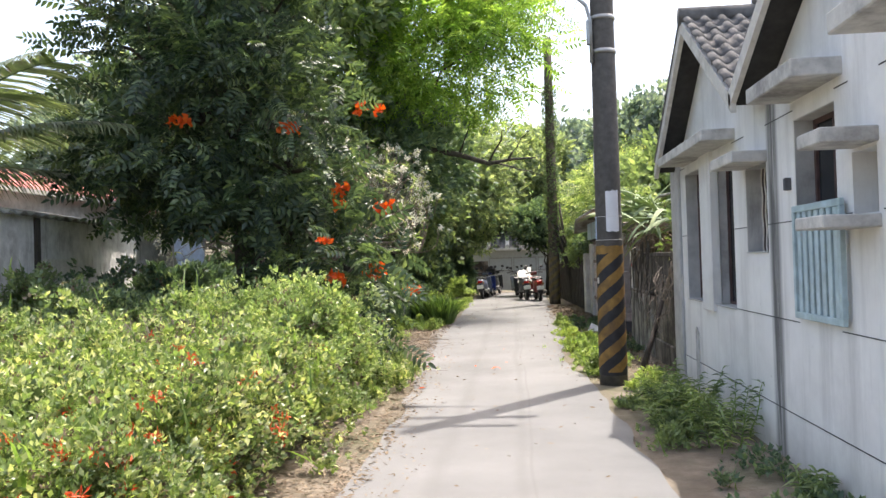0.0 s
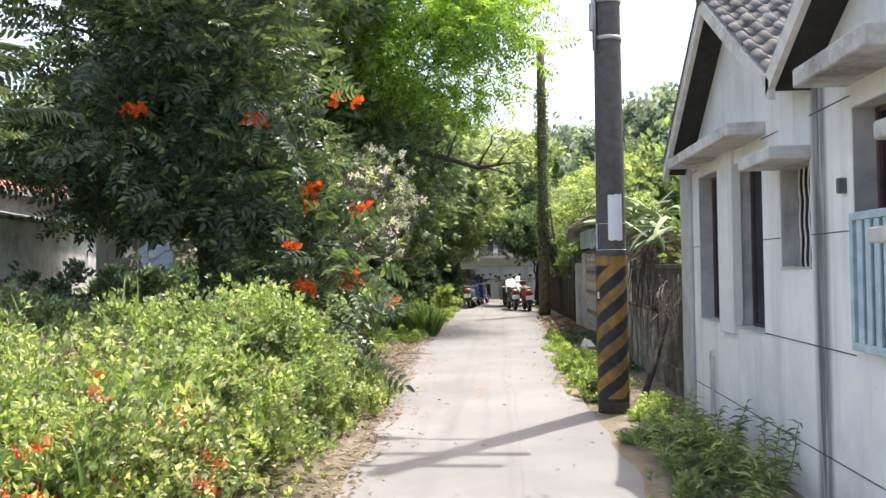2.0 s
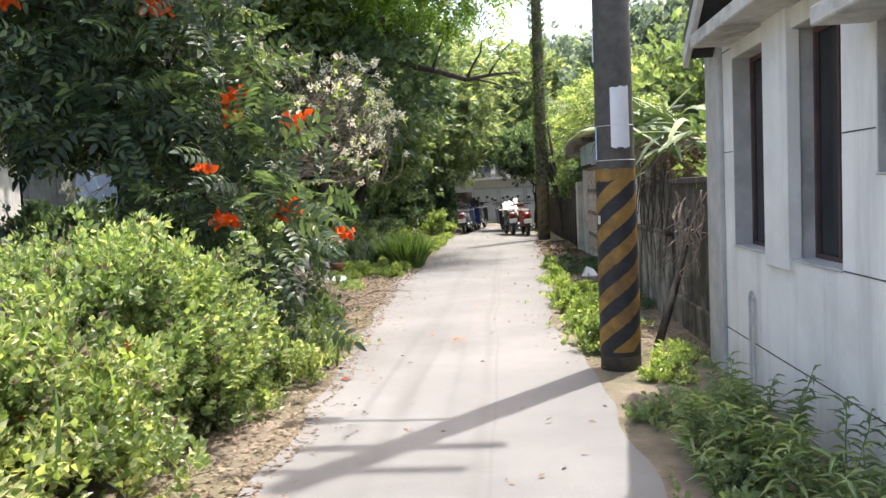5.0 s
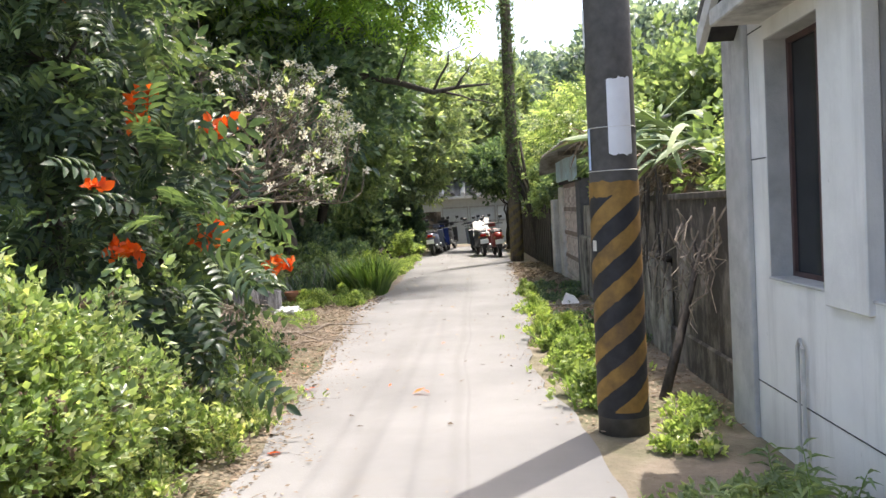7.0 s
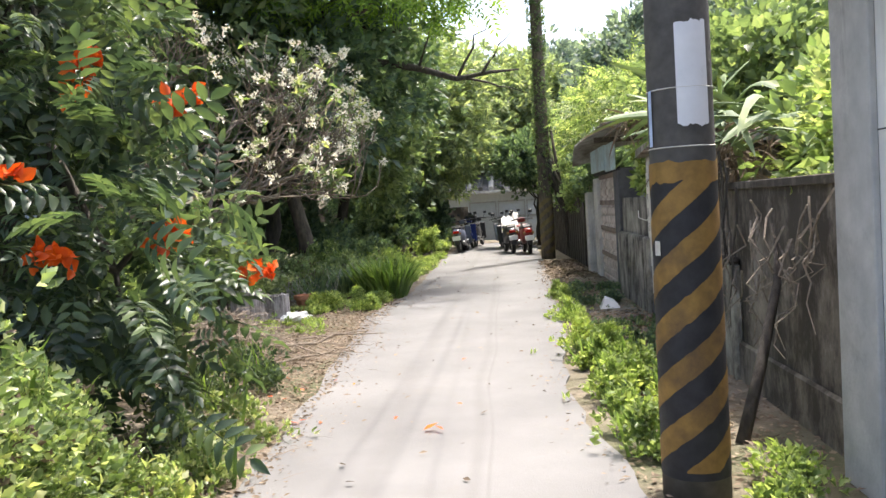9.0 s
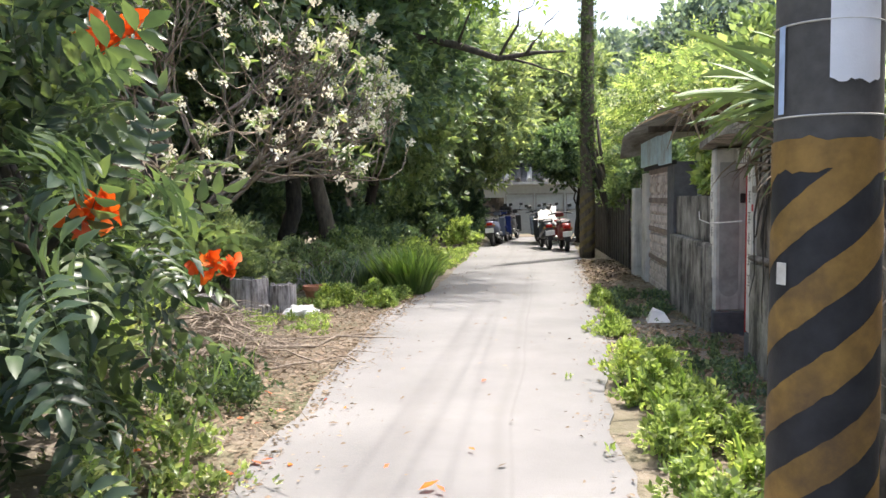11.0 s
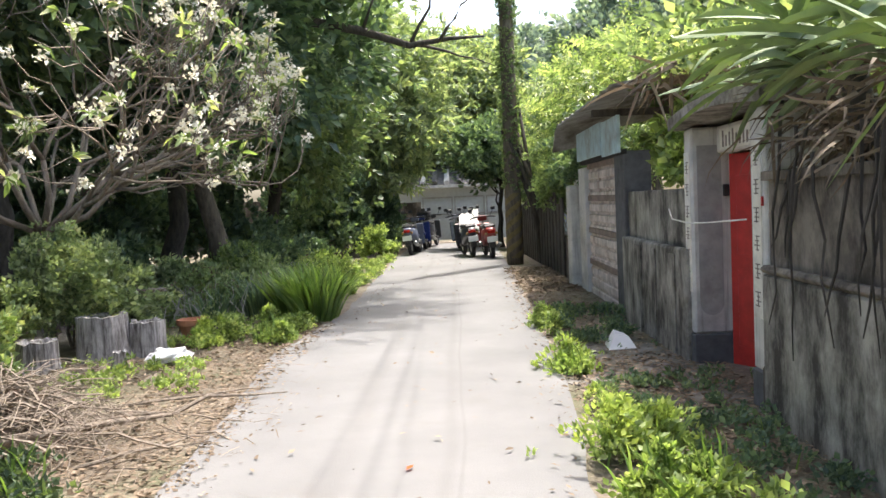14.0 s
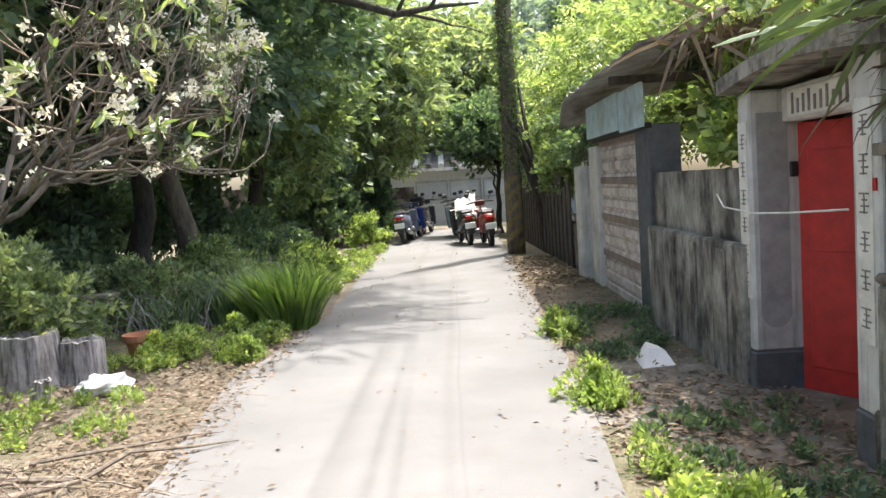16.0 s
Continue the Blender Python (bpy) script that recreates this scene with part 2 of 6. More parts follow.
M_FRANGI = bark("pale_tan_bark", (0.34, 0.275, 0.21), (0.15, 0.115, 0.085))
M_TWIG = plain("dry_twig", (0.23, 0.19, 0.15), 0.9, spread=0.45, scale=30)
M_GREYTWIG = plain("grey_twig", (0.36, 0.34, 0.31), 0.9, spread=0.4, scale=30)
M_CABLE = plain("black_cable", (0.03, 0.03, 0.03), 0.6)
M_TYRE = plain("tyre_rubber", (0.02, 0.02, 0.02), 0.8)
M_PLASTIC = plain("black_plastic", (0.025, 0.025, 0.028), 0.45)
M_LAMP = plain("red_lens", (0.45, 0.02, 0.015), 0.2)
M_PLATE = plain("white_plate", (0.75, 0.75, 0.74), 0.5, spread=0.04)
M_WIRE = plain("pale_cord", (0.62, 0.60, 0.56), 0.8)

L_SPATH = leafy("dark_pinnate_leaf", (0.024, 0.046, 0.015), (0.05, 0.092, 0.027), (0.15, 0.23, 0.05), 0.42, 0.35, shine=0.4)
L_BRIGHT = leafy("bright_feathery_leaf", (0.09, 0.19, 0.02), (0.18, 0.34, 0.036), (0.32, 0.48, 0.06), 0.6)
L_DEEP = leafy("deep_green_leaf", (0.058, 0.109, 0.041), (0.102, 0.181, 0.055), (0.189, 0.290, 0.080), 0.45)
L_MID = leafy("mid_green_leaf", (0.090, 0.150, 0.042), (0.156, 0.246, 0.060), (0.252, 0.348, 0.096), 0.5)
L_HEDGE = leafy("hedge_leaf", (0.045, 0.075, 0.018), (0.21, 0.33, 0.06), (0.56, 0.62, 0.20), 0.5, 0.3)
L_VINE = leafy("vine_leaf", (0.05, 0.09, 0.02), (0.20, 0.32, 0.065), (0.46, 0.56, 0.15), 0.48, 0.3)
L_WEED = leafy("weed_leaf", (0.08, 0.14, 0.025), (0.24, 0.37, 0.06), (0.42, 0.54, 0.13), 0.5)
L_GRASS = leafy("grass_blade", (0.075, 0.15, 0.02), (0.14, 0.26, 0.032), (0.24, 0.36, 0.06), 0.45)
L_BLUEGREEN = leafy("far_leaf", (0.08, 0.135, 0.07), (0.16, 0.24, 0.11), (0.27, 0.36, 0.17), 0.5)
L_PALE = leafy("pale_feathery_leaf", (0.12, 0.18, 0.06), (0.23, 0.33, 0.09), (0.38, 0.48, 0.15), 0.55)
L_STRAP = leafy("cactus_stem", (0.10, 0.17, 0.04), (0.20, 0.30, 0.075), (0.36, 0.45, 0.14), 0.3, 0.6, shine=0.3)
L_DRY = leafy("dead_leaf", (0.08, 0.058, 0.038), (0.19, 0.14, 0.095), (0.34, 0.27, 0.195), 0.15, 0.8)
L_PALM = leafy("palm_leaf", (0.08, 0.12, 0.03), (0.13, 0.19, 0.05), (0.24, 0.29, 0.10), 0.4, 0.35)
P_ORANGE = leafy("orange_petal", (0.62, 0.07, 0.008), (0.78, 0.12, 0.012), (0.88, 0.22, 0.02), 0.35, 0.5)
P_RED = leafy("coral_petal", (0.55, 0.06, 0.02), (0.68, 0.10, 0.03), (0.75, 0.18, 0.07), 0.3, 0.5)
P_WHITE = leafy("cream_petal", (0.78, 0.72, 0.54), (0.84, 0.81, 0.68), (0.88, 0.87, 0.78), 0.3, 0.5)


def ground_material():
    m, nt, b = nodes_of("earth_and_litter")
    v = where(nt)
    c = ramp(nt, noise_at(nt, v, 3.0, 8, 0.7), [(0.3, (0.10, 0.08, 0.058)), (0.55, (0.20, 0.165, 0.125)), (0.75, (0.31, 0.265, 0.21))])
    c = mixed(nt, ramp(nt, noise_at(nt, v, 0.5, 5), [(0.45, (0, 0, 0)), (0.65, (0.7, 0.7, 0.7))]), c, (0.075, 0.095, 0.035))
    nt.links.new(c, b.inputs["Base Color"])
    b.inputs["Roughness"].default_value = 0.95
    bump(nt, b, noise_at(nt, v, 25, 7), 0.8, 0.03)
    return m


M_GROUND = ground_material()


# ---- geometry helpers ----
class Geo:
    """Gathers vertices and faces for one mesh."""

    def __init__(self):
        self.v, self.f = [], []

    def put(self, verts, faces):
        n = len(self.v)
        self.v += [tuple(p) for p in verts]
        self.f += [tuple(i + n for i in f) for f in faces]
        return self

    def box(self, x0, x1, y0, y1, z0, z1, bevel=0.0, m=None):
        bm = bmesh.new()
        bmesh.ops.create_cube(bm, size=1)
        for p in bm.verts:
            p.co = ((x0 + x1) / 2 + p.co.x * (x1 - x0), (y0 + y1) / 2 + p.co.y * (y1 - y0), (z0 + z1) / 2 + p.co.z * (z1 - z0))
        if bevel:
            bmesh.ops.bevel(bm, geom=bm.edges[:], offset=bevel, segments=1, affect="EDGES", profile=0.5)
        if m is not None:
            bm.transform(m)
        bm.verts.index_update()
        self.put([p.co for p in bm.verts], [[p.index for p in f.verts] for f in bm.faces])
        bm.free()
        return self

    def tube(self, pts, radii, sides=6, cap=True):
        pts = [Vector(p) for p in pts]
        n0 = len(self.v)
        up = Vector((0.31, 0.23, 0.92))
        for i, p in enumerate(pts):
            d = (pts[min(i + 1, len(pts) - 1)] - pts[max(i - 1, 0)]).normalized()
            a = d.cross(up if abs(d.dot(up)) < 0.97 else Vector((1, 0, 0))).normalized()
            b = d.cross(a)
            for k in range(sides):
                w = 2 * math.pi * k / sides
                self.v.append(tuple(p + (a * math.cos(w) + b * math.sin(w)) * radii[i]))
        for i in range(len(pts) - 1):
            for k in range(sides):
                q, r = n0 + i * sides, (k + 1) % sides
                self.f.append((q + k, q + r, q + sides + r, q + sides + k))
        if cap:
            self.f.append(tuple(n0 + k for k in range(sides - 1, -1, -1)))
            e = n0 + (len(pts) - 1) * sides
            self.f.append(tuple(e + k for k in range(sides)))
        return self

    def lathe(self, rings, sides=20, centre=(0, 0), close=True):
        n0 = len(self.v)
        for r, z in rings:
            for k in range(sides):
                w = 2 * math.pi * k / sides
                self.v.append((centre[0] + r * math.cos(w), centre[1] + r * math.sin(w), z))
        for i in range(len(rings) - 1):
            for k in range(sides):
                q, r = n0 + i * sides, (k + 1) % sides
                self.f.append((q + k, q + r, q + sides + r, q + sides + k))
        if close:
            self.f.append(tuple(n0 + k for k in range(sides - 1, -1, -1)))
            e = n0 + (len(rings) - 1) * sides
            self.f.append(tuple(e + k for k in range(sides)))
        return self

    def slab(self, outline, z0, z1):
        """A prism over a plan outline given anticlockwise."""
        n, k = len(self.v), len(outline)
        self.v += [(x, y, z0) for x, y in outline] + [(x, y, z1) for x, y in outline]
        self.f += [tuple(n + k + i for i in range(k)), tuple(n + i for i in range(k - 1, -1, -1))]
        self.f += [(n + i, n + (i + 1) % k, n + k + (i + 1) % k, n + k + i) for i in range(k)]
        return self

    def mesh(self, name, material, smooth=False):
        me = bpy.data.meshes.new(name)
        me.from_pydata(self.v, [], self.f)
        me.materials.append(material)
        if smooth:
            me.polygons.foreach_set("use_smooth", [True] * len(me.polygons))
        me.update()
        return me


def part(name, geo, material, parent=None, label="", smooth=False):
    me = geo if isinstance(geo, bpy.types.Mesh) else geo.mesh(name, material, smooth)
    ob = new(name, me)
    if parent is not None:
        ob.parent = parent
        ob.matrix_parent_inverse = Matrix.Translation(parent["base"]).inverted() if "base" in parent else Matrix()
    return tagged(ob, label)


def thing(name, base, label, category, group=""):
    ob = new(name)
    ob.location = base
    ob["base"] = [float(c) for c in base]
    ob.empty_display_size = 0.2
    return tagged(ob, label, category, group)


def setting(name, geo, material, smooth=False):
    return tagged(part(name, geo, material, smooth=smooth), kind="structure")


rng = np.random.default_rng(7)


def frames_of(axis, spin):
    """Rotations whose y column is the given axis, turned about it by spin."""
    axis = axis / (np.linalg.norm(axis, axis=1, keepdims=True) + 1e-9)
    ref = np.where(np.abs(axis[:, 2:3]) < 0.95, np.array([[0, 0, 1.0]]), np.array([[1.0, 0, 0]]))
    x = np.cross(axis, ref)
    x /= np.linalg.norm(x, axis=1, keepdims=True) + 1e-9
    z = np.cross(x, axis)
    c, s = np.cos(spin)[:, None], np.sin(spin)[:, None]
    return np.stack([x * c + z * s, axis, z * c - x * s], axis=2)


def scatter(name, template, pos, axis, size, material, spin=0.5):
    """One mesh of many small pieces, each the template turned along its axis."""
    tv, tf = np.array(template[0], float), np.array(template[1], int)
    n, k = len(pos), len(tv)
    r = frames_of(np.asarray(axis, float), rng.normal(0, spin, n))
    size = np.broadcast_to(np.asarray(size, float), (n,))
    verts = np.einsum("nij,kj->nki", r, tv) * size[:, None, None] + np.asarray(pos)[:, None, :]
    faces = (tf[None] + (np.arange(n) * k)[:, None, None]).reshape(-1, tf.shape[1])
    me = bpy.data.meshes.new(name)
    me.vertices.add(n * k)
    me.vertices.foreach_set("co", verts.reshape(-1).astype(np.float32))
    m, w = faces.shape
    me.loops.add(m * w)
    me.loops.foreach_set("vertex_index", faces.reshape(-1).astype(np.int32))
    me.polygons.add(m)
    me.polygons.foreach_set("loop_start", (np.arange(m) * w).astype(np.int32))
    me.materials.append(material)
    me.update(calc_edges=True)
    me.validate()
    return me


def one_leaf(x=0.0, y=0.0, z=0.0, length=1.0, width=0.3, turn=0.0, droop=0.15, fold=0.06):
    c, s = math.cos(turn), math.sin(turn)
    pts = [(0, 0, 0), (-width / 2, 0.45 * length, fold * length), (0, length, -droop * length), (width / 2, 0.45 * length, fold * length)]
    return [(x + c * px + s * py, y - s * px + c * py, z + pz) for px, py, pz in pts], [(0, 3, 2), (0, 2, 1)]


def rounded_leaf(x=0.0, y=0.0, z=0.0, length=1.0, width=0.3, turn=0.0, droop=0.15, fold=0.06):
    """A leaf with a curved outline, folded along its midrib and drooping to the tip."""
    c, s = math.cos(turn), math.sin(turn)
    w, f = width / 2, fold * length
    pts = [(0, 0, 0), (-w * 0.72, 0.2 * length, f), (-w, 0.45 * length, f), (-w * 0.66, 0.74 * length, f * 0.3 - droop * 0.5 * length), (0, length, -droop * length),
           (w * 0.66, 0.74 * length, f * 0.3 - droop * 0.5 * length), (w, 0.45 * length, f), (w * 0.72, 0.2 * length, f), (0, 0.5 * length, -droop * 0.2 * length)]
    return [(x + c * px + s * py, y - s * px + c * py, z + pz) for px, py, pz in pts], [(8, (i + 1) % 8, i) for i in range(8)]


def merged(leaves):
    v, f = [], []
    for lv, lf in leaves:
        f += [tuple(i + len(v) for i in t) for t in lf]
        v += lv
    return v, f


def pinnate(pairs, leaflet, width, droop=0.25):
    out = []
    for i in range(pairs):
        y = (i + 0.8) / (pairs + 0.6)
        z = -droop * y * y
        size = leaflet * (1.05 - 0.35 * abs(y - 0.45))
        for side in (-1, 1):
            out.append(rounded_leaf(0, y, z, size, size * width, side * 1.15, 0.25))
    out.append(rounded_leaf(0, 0.93, -droop * 0.9, leaflet, leaflet * width, 0, 0.3))
    out.append(([(-0.012, 0, 0), (0.012, 0, 0), (0.004, 1, -droop)], [(0, 1, 2)]))
    return merged(out)


def spray(count, width, seed, reach=0.5):
    r = random.Random(seed)
    out = []
    for i in range(count):
        lv, lf = one_leaf(0, 0, 0, r.uniform(0.6, 1.0), width * r.uniform(0.8, 1.2), 0, r.uniform(0, 0.3))
        m = Euler((r.uniform(-0.9, 0.9), r.uniform(-1.2, 1.2), r.uniform(-1.5, 1.5))).to_matrix()
        o = Vector((r.uniform(-1, 1), r.uniform(-0.5, 1), r.uniform(-1, 1))) * reach * 0.7
        out.append(([tuple(m @ Vector(p) + o) for p in lv], lf))
    return merged(out)


T_PINNATE = pinnate(5, 0.34, 0.42)
T_FEATHER = merged([one_leaf(0, (i + 0.8) / 4.6, -0.25 * ((i + 0.8) / 4.6) ** 2, 0.36 * (1.05 - 0.35 * abs((i + 0.8) / 4.6 - 0.45)), 0.13, side * 1.15, 0.25) for i in range(4) for side in (-1, 1)]
                   + [one_leaf(0, 0.93, -0.22, 0.36, 0.13, 0, 0.3)])
T_SPRAY = spray(6, 0.42, 3)
T_SPRAY_FINE = spray(7, 0.26, 4)
T_LEAF = one_leaf()
T_BLADE = ([(-0.03, 0, 0), (0.03, 0, 0), (-0.026, 0.4, 0.05), (0.026, 0.4, 0.05), (-0.016, 0.75, 0.0), (0.016, 0.75, 0.0), (0, 1.0, -0.14)],
           [(0, 1, 3), (0, 3, 2), (2, 3, 5), (2, 5, 4), (4, 5, 6)])


def on_sphere(n):
    d = rng.normal(size=(n, 3))
    return d / np.linalg.norm(d, axis=1, keepdims=True)


def lumpy(d, seed, amount=0.3, freq=2.2):
    return np.array([1 + amount * noise.noise(Vector(p) * freq + Vector((seed * 7.3, seed * 3.1, 0))) * 1.6 for p in d])


def crown_points(blobs, clumps, per, spread, seed, low=0.0):
    """Clumps near the surface of overlapping rounded masses, and leaf points about each clump."""
    r = np.random.default_rng(seed)
    weight = np.array([b[3] * b[4] + b[4] * b[5] + b[3] * b[5] for b in blobs])
    pick = r.choice(len(blobs), clumps, p=weight / weight.sum())
    d = r.normal(size=(clumps, 3))
    d /= np.linalg.norm(d, axis=1, keepdims=True)
    rad = 0.45 + 0.6 * r.random(clumps) ** 0.5
    b = np.array(blobs)[pick]
    centres = b[:, :3] + d * b[:, 3:6] * rad[:, None]
    size = spread * (0.6 + 0.8 * r.random(clumps))
    n = clumps * per
    off = r.normal(size=(n, 3)) * np.array([1, 1, 0.7])
    pos = np.repeat(centres, per, 0) + off * np.repeat(size, per)[:, None]
    axis = off + np.repeat(d, per, 0) * 0.9 + r.normal(size=(n, 3)) * 0.5 + np.array([0, 0, -0.1])
    keep = pos[:, 2] > low
    return centres, pos[keep], axis[keep]


def limb_path(a, b, r, sag=0.15, steps=6, wander=0.08):
    a, b = Vector(a), Vector(b)
    length = (b - a).length
    pts = []
    for i in range(steps + 1):
        t = i / steps
        p = a.lerp(b, t)
        p.z += math.sin(t * math.pi) * sag * length
        if 0 < i < steps:
            p += Vector((r.uniform(-1, 1), r.uniform(-1, 1), r.uniform(-1, 1))) * wander * length * 0.5
        pts.append(p)
    return pts


def tree(name, base, label, trunk_top, trunk_r, blobs, clumps, per, spread, leaf, template, size, seed, bark_mat, limbs=14, group="", low=0.3, lean=(0, 0), clear=None):
    """A tapered trunk with limbs that run to the crown's clumps, and a crown of small leaves."""
    r = random.Random(seed)
    t = thing(name, base, label, "tree", group)
    base = Vector(base)
    top = base + Vector((lean[0], lean[1], trunk_top))
    g = Geo()
    spine = limb_path(base - Vector((0, 0, 0.1)), top, r, 0, 7, 0.06)
    radii = [trunk_r * (1.35 if i == 0 else 1.1 - 0.6 * i / 7) for i in range(8)]
    g.tube(spine, radii, 10)
    part("trunk", g, bark_mat, t, smooth=True)
    centres, pos, axis = crown_points(blobs, clumps, per, spread, seed, low)
    if clear:
        keep = clear(pos)
        pos, axis = pos[keep], axis[keep]
        centres = centres[clear(centres)]
    order = list(range(len(centres)))
    r.shuffle(order)
    for i in order[:limbs]:
        start = spine[r.randint(4, 7)]
        g = Geo()
        r0 = trunk_r * r.uniform(0.25, 0.45)
        pts = limb_path(start, centres[i], r, r.uniform(0.0, 0.15), 6, 0.12)
        g.tube(pts, [r0 * (1 - 0.85 * k / 6) for k in range(7)], 6)
        for j in range(3):
            p = pts[r.randint(2, 5)]
            q = p + Vector((r.uniform(-1, 1), r.uniform(-1, 1), r.uniform(-0.3, 0.9))) * spread * 1.8
            g.tube(limb_path(p, q, r, 0.05, 3, 0.15), [r0 * 0.35, r0 * 0.25, r0 * 0.15, r0 * 0.06], 4)
        part("limb", g, bark_mat, t, smooth=True)
    sz = size * (0.7 + 0.6 * rng.random(len(pos)))
    part("crown", scatter("crown", template, pos, axis, sz, leaf, 0.8), leaf, t)
    return t


def bush_points(centre, radii, n, seed, inner=0.4, flat=0.25):
    c = max(12, n // 16)
    d = on_sphere(c)
    d[:, 2] = np.abs(d[:, 2]) * 1.15 - flat
    d /= np.linalg.norm(d, axis=1, keepdims=True)
    rad = (1 - inner * rng.random(c) ** 1.4) * lumpy(d, seed, 0.42, 2.9)
    sprig = rng.random(c) < 0.10
    rad[sprig] *= 1.05 + 0.25 * rng.random(sprig.sum())
    tuft = np.array(centre) + d * np.array(radii) * rad[:, None]
    wide = (0.05 + 0.07 * rng.random(c)) * (np.mean(radii) / 0.7) ** 0.5
    i = rng.integers(0, c, n)
    off = rng.normal(size=(n, 3)) * [1, 1, 0.8]
    pos, d = tuft[i] + off * wide[i, None], d[i] + off * 0.35
    axis = d * 0.8 + rng.normal(size=(n, 3)) * 0.6 + np.array([0, 0, 0.5])
    keep = pos[:, 2] > 0.03
    return pos[keep], axis[keep]


def bush(name, centre, radii, n, leaf, template, size, label, seed, category="shrub", stems=10, stem_mat=None, group="", flowers=None, inner=0.45):
    """A rounded, uneven shrub: stems from the ground and a mass of leaves."""
    r = random.Random(seed)
    t = thing(name, (centre[0], centre[1], 0), label, category, group)
    g = Geo()
    for i in range(stems):
        a = r.uniform(0, 6.3)
        d = r.uniform(0.3, 0.85)
        foot = (centre[0] + radii[0] * 0.3 * math.cos(a), centre[1] + radii[1] * 0.3 * math.sin(a), -0.02)
        tip = (centre[0] + radii[0] * d * math.cos(a), centre[1] + radii[1] * d * math.sin(a), max(0.15, centre[2] + radii[2] * r.uniform(0.2, 0.75)))
        g.tube(limb_path(foot, tip, r, 0.1, 4, 0.12), [0.016, 0.013, 0.010, 0.007, 0.003], 4)
    part("stems", g, stem_mat or M_TWIG, t)
    pos, axis = bush_points(centre, radii, n, seed, inner)
    if category == "shrub" and leaf in (L_HEDGE, L_MID) or category == "vine":
        k = len(pos) // 9
        part("dead_leaves", scatter("dead_leaves", template, pos[:k] * 1.0, axis[:k], size * (0.6 + 0.6 * rng.random(k)), L_DRY, 0.9), L_DRY, t, "dry brown leaves")
        b = max(20, k // 5)
        part("grass", scatter("grass", T_BLADE, pos[-b:] - [0, 0, 0.05], rng.normal(size=(b, 3)) * 0.35 + [0, 0, 1], 0.22 + 0.2 * rng.random(b), L_GRASS, 0.9), L_GRASS, t)["kind"] = "stuff"
    part("leaves", scatter("leaves", template, pos, axis, size * (0.5 + 1.1 * rng.random(len(pos))), leaf, 0.9), leaf, t)
    if flowers:
        count, petal, fsize = flowers
        d = on_sphere(count)
        d[:, 2] = np.abs(d[:, 2]) * 0.9 + 0.05
        fp = np.array(centre) + d / np.linalg.norm(d, axis=1, keepdims=True) * np.array(radii) * (lumpy(d, seed, 0.42, 2.9) * 1.02)[:, None]
        fp = fp[fp[:, 2] > 0.1]
        for p in fp:
            k = 16
            pos = p + rng.normal(size=(k, 3)) * fsize * 0.28
            ax = rng.normal(size=(k, 3)) + np.array([0, -0.3, 0.8])
            part("flower_head", scatter("flower_head", T_LEAF, pos, ax, fsize * 0.62, petal, 1.5), petal, t)
    return t


# ---- ground and road ----
setting("ground", Geo().put([(-400, -300, 0), (400, -300, 0), (400, 500, 0), (-400, 500, 0)], [(0, 1, 2, 3)]), M_GROUND)


def edge(y, side):
    if side < 0:
        b = np.interp(y, [-8, 5, 9, 13, 18, 21, 31, 38], [-1.0, -0.92, -0.9, -1.12, -1.5, -1.2, -1.3, -1.2])
    else:
        b = np.interp(y, [-8, 6, 10.4, 10.5, 13, 16, 20, 25, 38], [1.3, 1.27, 1.2, 1.2, 0.97, 1.2, 1.3, 1.45, 1.6])
    return float(b) + 0.07 * noise.noise(Vector((y * 1.3, side * 9.0, 0))) + 0.04 * noise.noise(Vector((y * 5.1, side * 4.0, 2)))


ys = [-8 + 0.25 * i for i in range(185)]
setting("road", Geo().slab([(edge(y, 1), y) for y in ys] + [(edge(y, -1), y) for y in reversed(ys)], -0.05, 0.02), M_ROAD)
apron = [(1.22, 16.3), (1.6, 15.9), (2.1, 15.3), (2.45, 15.25), (2.45, 16.9), (2.3, 17.5), (2.15, 18.3), (1.75, 18.5), (1.5, 18.1), (1.3, 17.4)]
# dirty apron, its base tone also lowered to paint in the gateway's shade
setting("pavement", Geo().slab(apron, -0.02, 0.01), plain("dirty_shade_toned_apron", (0.17, 0.16, 0.145), 0.92, spread=0.35, scale=5, dirt=(0.09, 0.085, 0.06), dirt_at=0.52))


# ---- white house beside the lane ----
def prism_x(g, poly, x0, x1):
    """A polygon in y and z, carried along x."""
    k = len(poly)
    g.put([(x0, y, z) for y, z in poly] + [(x1, y, z) for y, z in poly],
          [tuple(range(k)), tuple(range(2 * k - 1, k - 1, -1))] + [(i, k + i, k + (i + 1) % k, (i + 1) % k) for i in range(k)])
    return g


